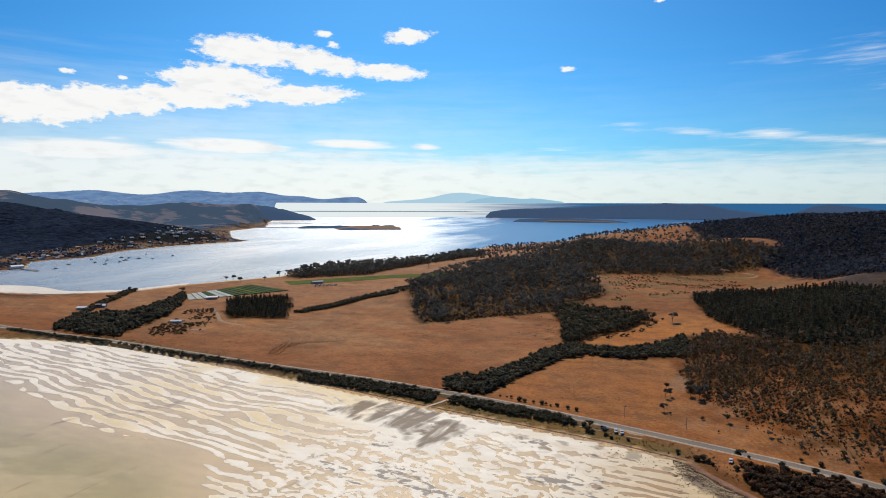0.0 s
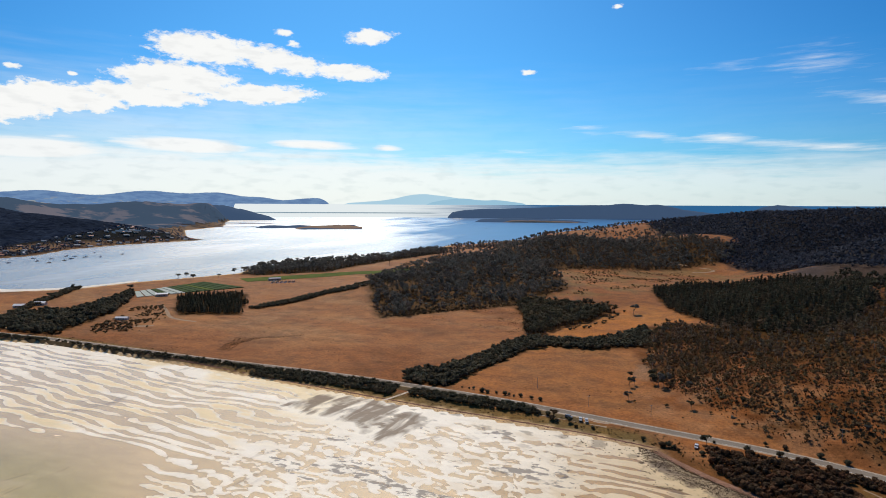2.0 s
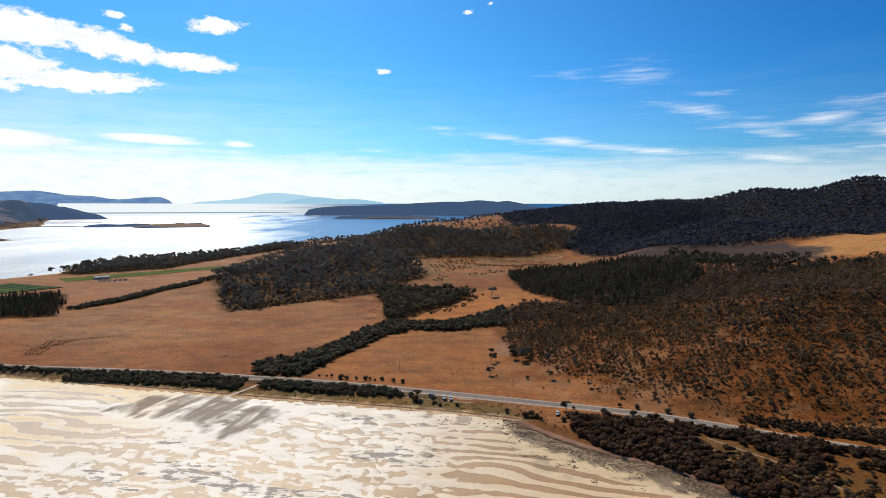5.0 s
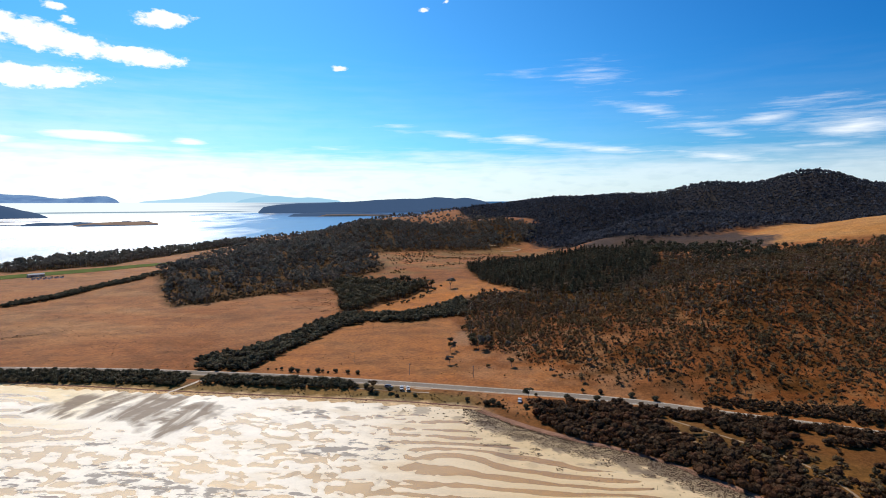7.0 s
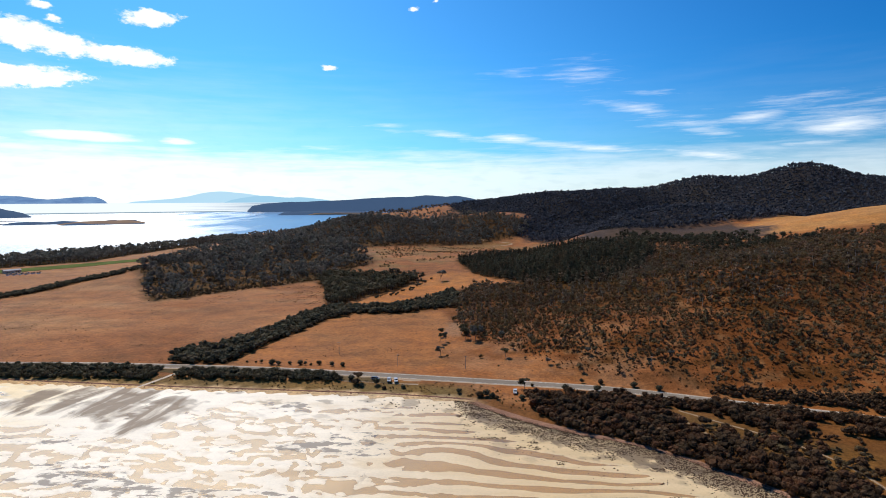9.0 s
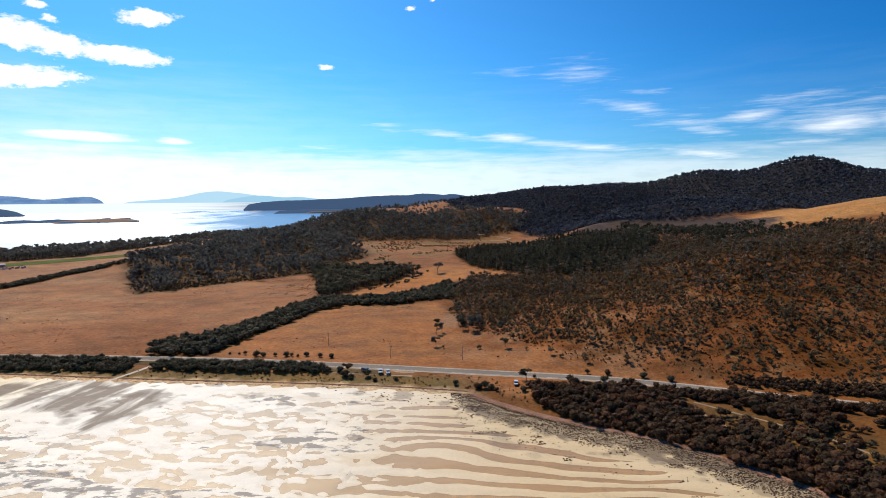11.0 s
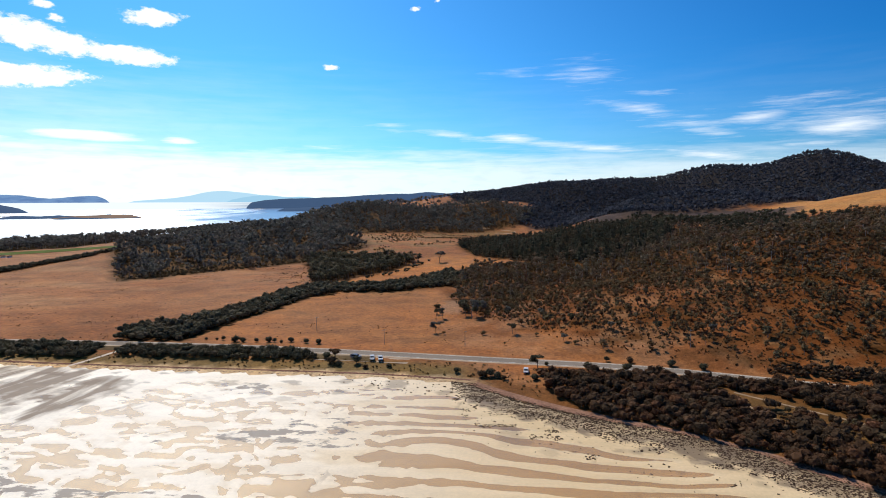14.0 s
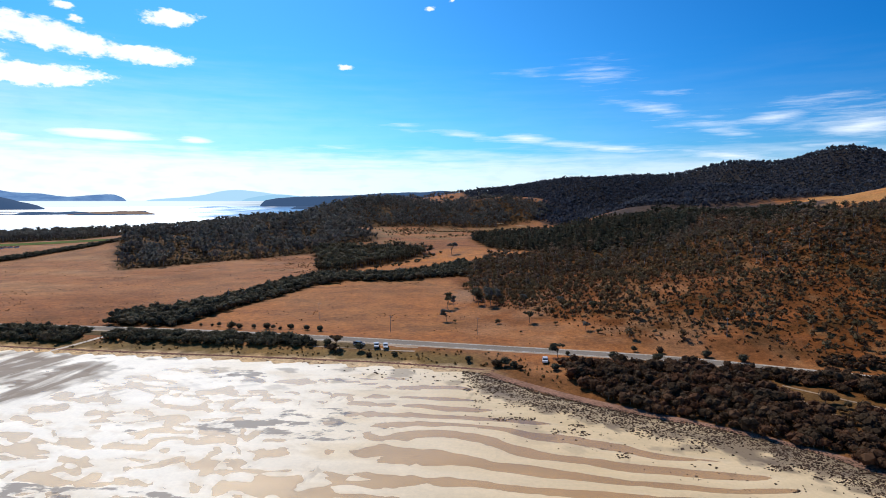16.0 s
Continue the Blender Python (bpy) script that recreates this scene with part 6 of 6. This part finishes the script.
# ---- vehicles ----
def car_parts(ob, paint, van):
    tall, long, half = (1.95, 4.9, 0.92) if van else (1.48, 4.4, 0.88)
    belt = 1.15 if van else 0.9
    nose = 1.05 if van else 0.82
    lower = [(-long / 2, 0.35), (-long / 2 + 0.05, 0.75), (-long / 2 + 0.3, nose), (-long / 2 + 1.15, belt), (long / 2 - 0.1, belt), (long / 2, 0.75), (long / 2 - 0.05, 0.35), (long / 2 - 0.5, 0.25), (-long / 2 + 0.4, 0.25)]
    bm = prism(lower, -half, half)
    bmesh.ops.bevel(bm, geom=bm.edges[:], offset=0.06, segments=2, affect="EDGES")
    part("body", bm, paint, ob)
    cabin = [(-long / 2 + 1.1, belt - 0.02), (-long / 2 + 1.75, tall), (long / 2 - (0.25 if van else 0.75), tall), (long / 2 - 0.08, belt - 0.02)]
    bm = prism(cabin, -half + 0.08, half - 0.08)
    bmesh.ops.bevel(bm, geom=bm.edges[:], offset=0.07, segments=2, affect="EDGES")
    part("roof", bm, paint, ob)
    for s in (-1, 1):
        glass = [(-long / 2 + 1.35, belt + 0.04), (-long / 2 + 1.82, tall - 0.12), (long / 2 - (0.4 if van else 0.85), tall - 0.12), (long / 2 - 0.3, belt + 0.04)]
        x = s * (half - 0.07)
        part("side_window", prism(glass, x - 0.02, x + 0.02), GLASS, ob)
    bm = boxes((-half + 0.18, -0.02, 0, half - 0.18, 0.02, tall - belt - 0.1))
    lean = math.atan2(0.65, tall - belt)
    bmesh.ops.transform(bm, verts=bm.verts, matrix=Matrix.Translation((0, -long / 2 + 1.12, belt + 0.06)) @ Matrix.Rotation(-lean, 4, "X"))
    part("windscreen", bm, GLASS, ob)
    part("rear_window", boxes((-half + 0.2, long / 2 - 0.2, belt + 0.1, half - 0.2, long / 2 - 0.1, tall - 0.2)), GLASS, ob)
    for s in (-1, 1):
        part("headlight", boxes((s * (half - 0.22) - 0.14, -long / 2 - 0.01, 0.62, s * (half - 0.22) + 0.14, -long / 2 + 0.12, 0.78), bevel=0.02), CHROME, ob)
        part("tail_light", boxes((s * (half - 0.15) - 0.09, long / 2 - 0.12, 0.7, s * (half - 0.15) + 0.09, long / 2 + 0.01, 0.95), bevel=0.02), RED_LAMP, ob)
        for y in (-long / 2 + 0.85, long / 2 - 0.9):
            w = part("wheel", wheel_mesh(0, 0, 0.34, 0.22), RUBBER, ob)
            w.matrix_basis = pose(s * (half - 0.1), y, 0, 0, 0, 90)
            part("rim", wheel_mesh(0, 0, 0.2, 0.24), CHROME, w).matrix_basis = pose(0, 0, 0.14)


for x, y, turn, paint, van, label in ((-29.3, 243.2, 6, CAR_WHITE, False, "white car parked on the gravel lay-by"), (-25.9, 242.4, 8, CAR_WHITE, False, "white hatchback parked beside another car"),
                                      (-36.0, 245.2, 70, CAR_GREY, False, "grey car parked behind a roadside bush"), (29, 224.5, -8, CAR_WHITE, False, "white car parked on dry grass below the road")):
    ob = thing("parked_car", label, "car", pose(x, y, ground_at(x, y) + 0.06, 0, 0, turn), "parked cars beside the road")
    car_parts(ob, paint, van)

# ---- power poles ----
for x, y, h in ((-62, 292, 7.5), (-27, 267, 7.0), (8, 262, 7.0), (96, 243, 7.5), (-118, 330, 8)):
    ob = thing("power_pole", "slender grey timber power pole in the paddock", "power pole", pose(x, y, ground_at(x, y) - 0.2, 0, 0, 35), "power poles across the paddock")
    bm = bmesh.new()
    bmesh.ops.create_cone(bm, cap_ends=True, segments=8, radius1=0.11, radius2=0.08, depth=h, matrix=Matrix.Translation((0, 0, h / 2)))
    part("pole", bm, TIMBER, ob)
    part("crossarm", boxes((-1.0, -0.06, h - 0.55, 1.0, 0.06, h - 0.42)), TIMBER, ob)

# ---- farm ----
def house(name, label, m, w, d, h, rise_by, wall_mat, roof_mat, group="", windows=2):
    ob = thing(name, label, "house" if "house" in name else "shed", m, group)
    gable = [(-d / 2, 0), (-d / 2, h), (0, h + rise_by - 0.1), (d / 2, h), (d / 2, 0)]
    part("wall", prism(gable, -w / 2, w / 2), wall_mat, ob)
    e = 0.5
    slope = rise_by / (d / 2)
    roof = [(-d / 2 - e, h - e * slope), (0, h + rise_by), (d / 2 + e, h - e * slope), (d / 2 + e, h - e * slope + 0.16), (0, h + rise_by + 0.18), (-d / 2 - e, h - e * slope + 0.16)]
    part("roof", prism(roof, -w / 2 - e, w / 2 + e), roof_mat, ob)
    part("door", boxes((-0.5, -d / 2 - 0.05, 0, 0.5, -d / 2 + 0.02, 2.05)), TIMBER, ob)
    for k in range(windows):
        x = (-1 if k % 2 == 0 else 1) * w * (0.2 + 0.12 * (k // 2))
        part("window", boxes((x - 0.7, -d / 2 - 0.05, 0.95, x + 0.7, -d / 2 + 0.02, 2.1)), GLASS, ob)
    return ob


def stand(x, y, turn):
    return pose(x, y, ground_at(x, y) - 0.15, 0, 0, turn)


house("packing_shed", "long pale metal packing shed beside the crop beds", stand(-553, 707, 50), 18, 9, 3.4, 1.3, WALL_CREAM, ROOF_GREY, "", 4)
house("farm_shed", "white-roofed farm shed at the edge of the pines", stand(-592, 516, 40), 14, 8, 3.2, 1.2, WALL_CREAM, WHITE)
house("farm_house", "small white-roofed farm house among trees", stand(-678, 392, 30), 11, 8, 2.8, 1.5, WALL_CREAM, WHITE)
house("farm_house", "small pale farm house beside a hedge", stand(-672, 412, 30), 12, 8, 2.8, 1.5, WALL_CREAM, WHITE)
house("farm_house", "low white farm house at the end of a drive", stand(-508, 377, 20), 12, 5, 2.3, 1.0, WALL_CREAM, WHITE)
for k in range(16):
    x, y = -541 + (k % 6) * 5.5 + (k // 6) * 3, 688 + (k % 6) * 2.5 - (k // 6) * 6
    ob = thing("crate_stack", "stack of pale fruit crates beside the packing shed", "crates", stand(x, y, 25 + 7 * k), "crate stacks in the yard")
    part("crate", boxes((-1.8, -1.2, 0.15, 1.8, 1.2, 1.3), bevel=0.04), WHITE, ob)
    part("crate", boxes((-1.7, -1.1, 1.32, 1.7, 1.1, 2.2), bevel=0.04), TRACK, ob)
pad = [(-472, 356), (-466, 361), (-456, 366), (-452, 363), (-458, 357), (-466, 353)]
bm = bmesh.new()
bm.faces.new([bm.verts.new((x, y, ground_at(x, y) + 0.12)) for x, y in pad])
tagged(part("gravel_pad", bm, TRACK), "pale bare gravel pad in the paddock", "gravel", kind="structure")

field = thing("crop_field", "crop field of long beds, some under pale covers", "crop field", pose(0, 0, 0))
near_edge, far_edge = [(-612, 494), (-545, 622)], [(-654, 530), (-640, 650)]
for k in range(14):
    f0, f1 = k / 14 + 0.006, (k + 1) / 14 - 0.006
    mat = (NETTING if k in (0, 1, 2, 4, 5) else CROP if k != 9 else GRASS_GREEN)
    bm = bmesh.new()
    corners = []
    for f, edge in ((f0, near_edge), (f1, near_edge), (f1, far_edge), (f0, far_edge)):
        corners.append((edge[0][0] + (edge[1][0] - edge[0][0]) * f, edge[0][1] + (edge[1][1] - edge[0][1]) * f))
    top = [bm.verts.new((x, y, ground_at(x, y) + 0.9)) for x, y in corners]
    low_ring = [bm.verts.new((x, y, ground_at(x, y) - 0.2)) for x, y in corners]
    bm.faces.new(top)
    for n in range(4):
        bm.faces.new((top[n], low_ring[n], low_ring[(n + 1) % 4], top[(n + 1) % 4]))
    part("bed", bm, mat, field, "pale covered bed" if mat is NETTING else "dark green crop bed")
tagged(ribbon("green_paddock", [(-600, 690), (-565, 735), (-530, 775), (-480, 835), (-400, 845), (-362, 835)], [-26, -16, -8, 0, 8, 16, 22], 0.3, GRASS_GREEN), "narrow watered green paddock", "paddock", kind="structure")

# ---- town across the bay ----
TOWN = [(-1245, 640), (-1375, 775), (-1368, 915), (-1462, 1070), (-1500, 1264), (-1462, 1540), (-1620, 1660), (-1760, 1560), (-1640, 1250), (-1580, 960), (-1480, 720), (-1330, 600)]
hx, hy = scatter(TOWN, 33, 71, 0, lambda x, y: 0.75 + 0 * x)
rng = np.random.RandomState(73)
kinds = [("town_house", "small town house with a pale metal roof", 13, 9, 2.8, 2.0, WALL_CREAM, ROOF_GREY), ("town_house", "cream weatherboard town house near the bay", 11, 8, 3.0, 2.2, WALL_CREAM, ROOF_GREY),
         ("town_house", "brick town house with a red tiled roof", 14, 9, 2.8, 2.2, WALL_CREAM, ROOF_RED), ("town_house", "large grey-roofed town house by the shore", 16, 10, 3.6, 2.0, WALL_CREAM, ROOF_GREY)]
first = {}
for x, y in zip(hx[:150], hy[:150]):
    k, m = int(rng.randint(0, 4)), stand(float(x), float(y), float(rng.uniform(0, 180)))
    if k in first:
        copy_thing(first[k], m)
    else:
        name, label, w, d, h, up, wall_mat, roof_mat = kinds[k]
        first[k] = house(name, label, m, w, d, h, up, wall_mat, roof_mat, "houses of the town across the bay")
growth("town_trees", "dark garden trees between the town houses", "trees", "far", *scatter(TOWN, 10.5, 75, 10, lambda x, y: 0.3 + 0.7 * smooth(0.40, 0.56, fractal(x / 60, y / 60, 76, 3))), 4, 10, LEAF_FAR_HAZE, BARK, 75, 0.8, 0.2, broad=1.3)
growth("shore_trees", "dark trees along the far bay shore", "trees", "far", *scatter([(-1640, 1680), (-2060, 2160), (-2240, 2640), (-2620, 3140), (-2700, 3000), (-2400, 2500), (-2150, 2050), (-1800, 1600)], 24, 76, 20), 6, 10, LEAF_FAR_HAZE, BARK, 76, 0.6, 0.1)


def boat(x, y, turn, long, paint, label, mast):
    ob = thing("moored_boat", label, "boat", pose(x, y, 0, 0, 0, turn), "boats moored in the bay")
    bm = bmesh.new()
    rows = []
    for f, w, z in ((-0.5, 0.30, 1.0), (-0.2, 0.36, 0.95), (0.15, 0.32, 1.05), (0.38, 0.16, 1.2), (0.5, 0.01, 1.35)):
        rows.append([bm.verts.new((s * w * long * 0.45 * v, f * long, z0)) for s, v, z0 in ((-1, 1, z), (-1, 0.6, -0.3), (1, 0.6, -0.3), (1, 1, z))])
    for a, b in zip(rows, rows[1:]):
        for k in range(4):
            bm.faces.new((a[k], a[(k + 1) % 4], b[(k + 1) % 4], b[k]))
    bm.faces.new(rows[0])
    part("hull", bm, paint, ob)
    part("cabin", boxes((-long * 0.09, -long * 0.2, 0.9, long * 0.09, long * 0.12, 2.3), bevel=0.15), WHITE, ob)
    part("window", boxes((-long * 0.092, -long * 0.15, 1.6, long * 0.092, long * 0.08, 2.0)), GLASS, ob)
    if mast:
        bm = bmesh.new()
        bmesh.ops.create_cone(bm, cap_ends=True, segments=6, radius1=0.09, radius2=0.05, depth=long * 1.1, matrix=Matrix.Translation((0, long * 0.05, 0.9 + long * 0.55)))
        part("mast", bm, CHROME, ob)


for k, (x, y) in enumerate([(-1290, 857), (-1220, 815), (-1165, 799), (-1243, 864), (-1275, 927), (-1182, 847), (-1248, 925), (-1205, 881), (-1214, 924), (-1300, 1021), (-1184, 938), (-1202, 1015), (-1176, 696), (-1235, 765)]):
    boat(x, y, (k * 53) % 60 - 30, 9 + (k * 7) % 5, (WHITE, CAR_GREY, TIMBER)[k % 3], ("white motor boat moored in the bay", "dark-hulled boat moored in the bay", "grey fishing boat moored in the bay")[k % 3], k % 2 == 0)
jetty = thing("jetty", "long timber jetty reaching into the bay", "jetty", pose(-1234, 664, 0, 0, 0, -10))
part("deck", boxes((0, -2.5, 1.6, 75, 2.5, 1.95)), TIMBER, jetty)
for k in range(9):
    for s in (-2, 2):
        part("pile", boxes((k * 9, s - 0.2, -3, k * 9 + 0.4, s + 0.2, 2.2)), TIMBER, jetty)
house("boat_shed", "white boat shed beside the jetty", pose(-1246, 664, 0.6, 0, 0, 80), 22, 12, 5, 2, WHITE, WHITE)
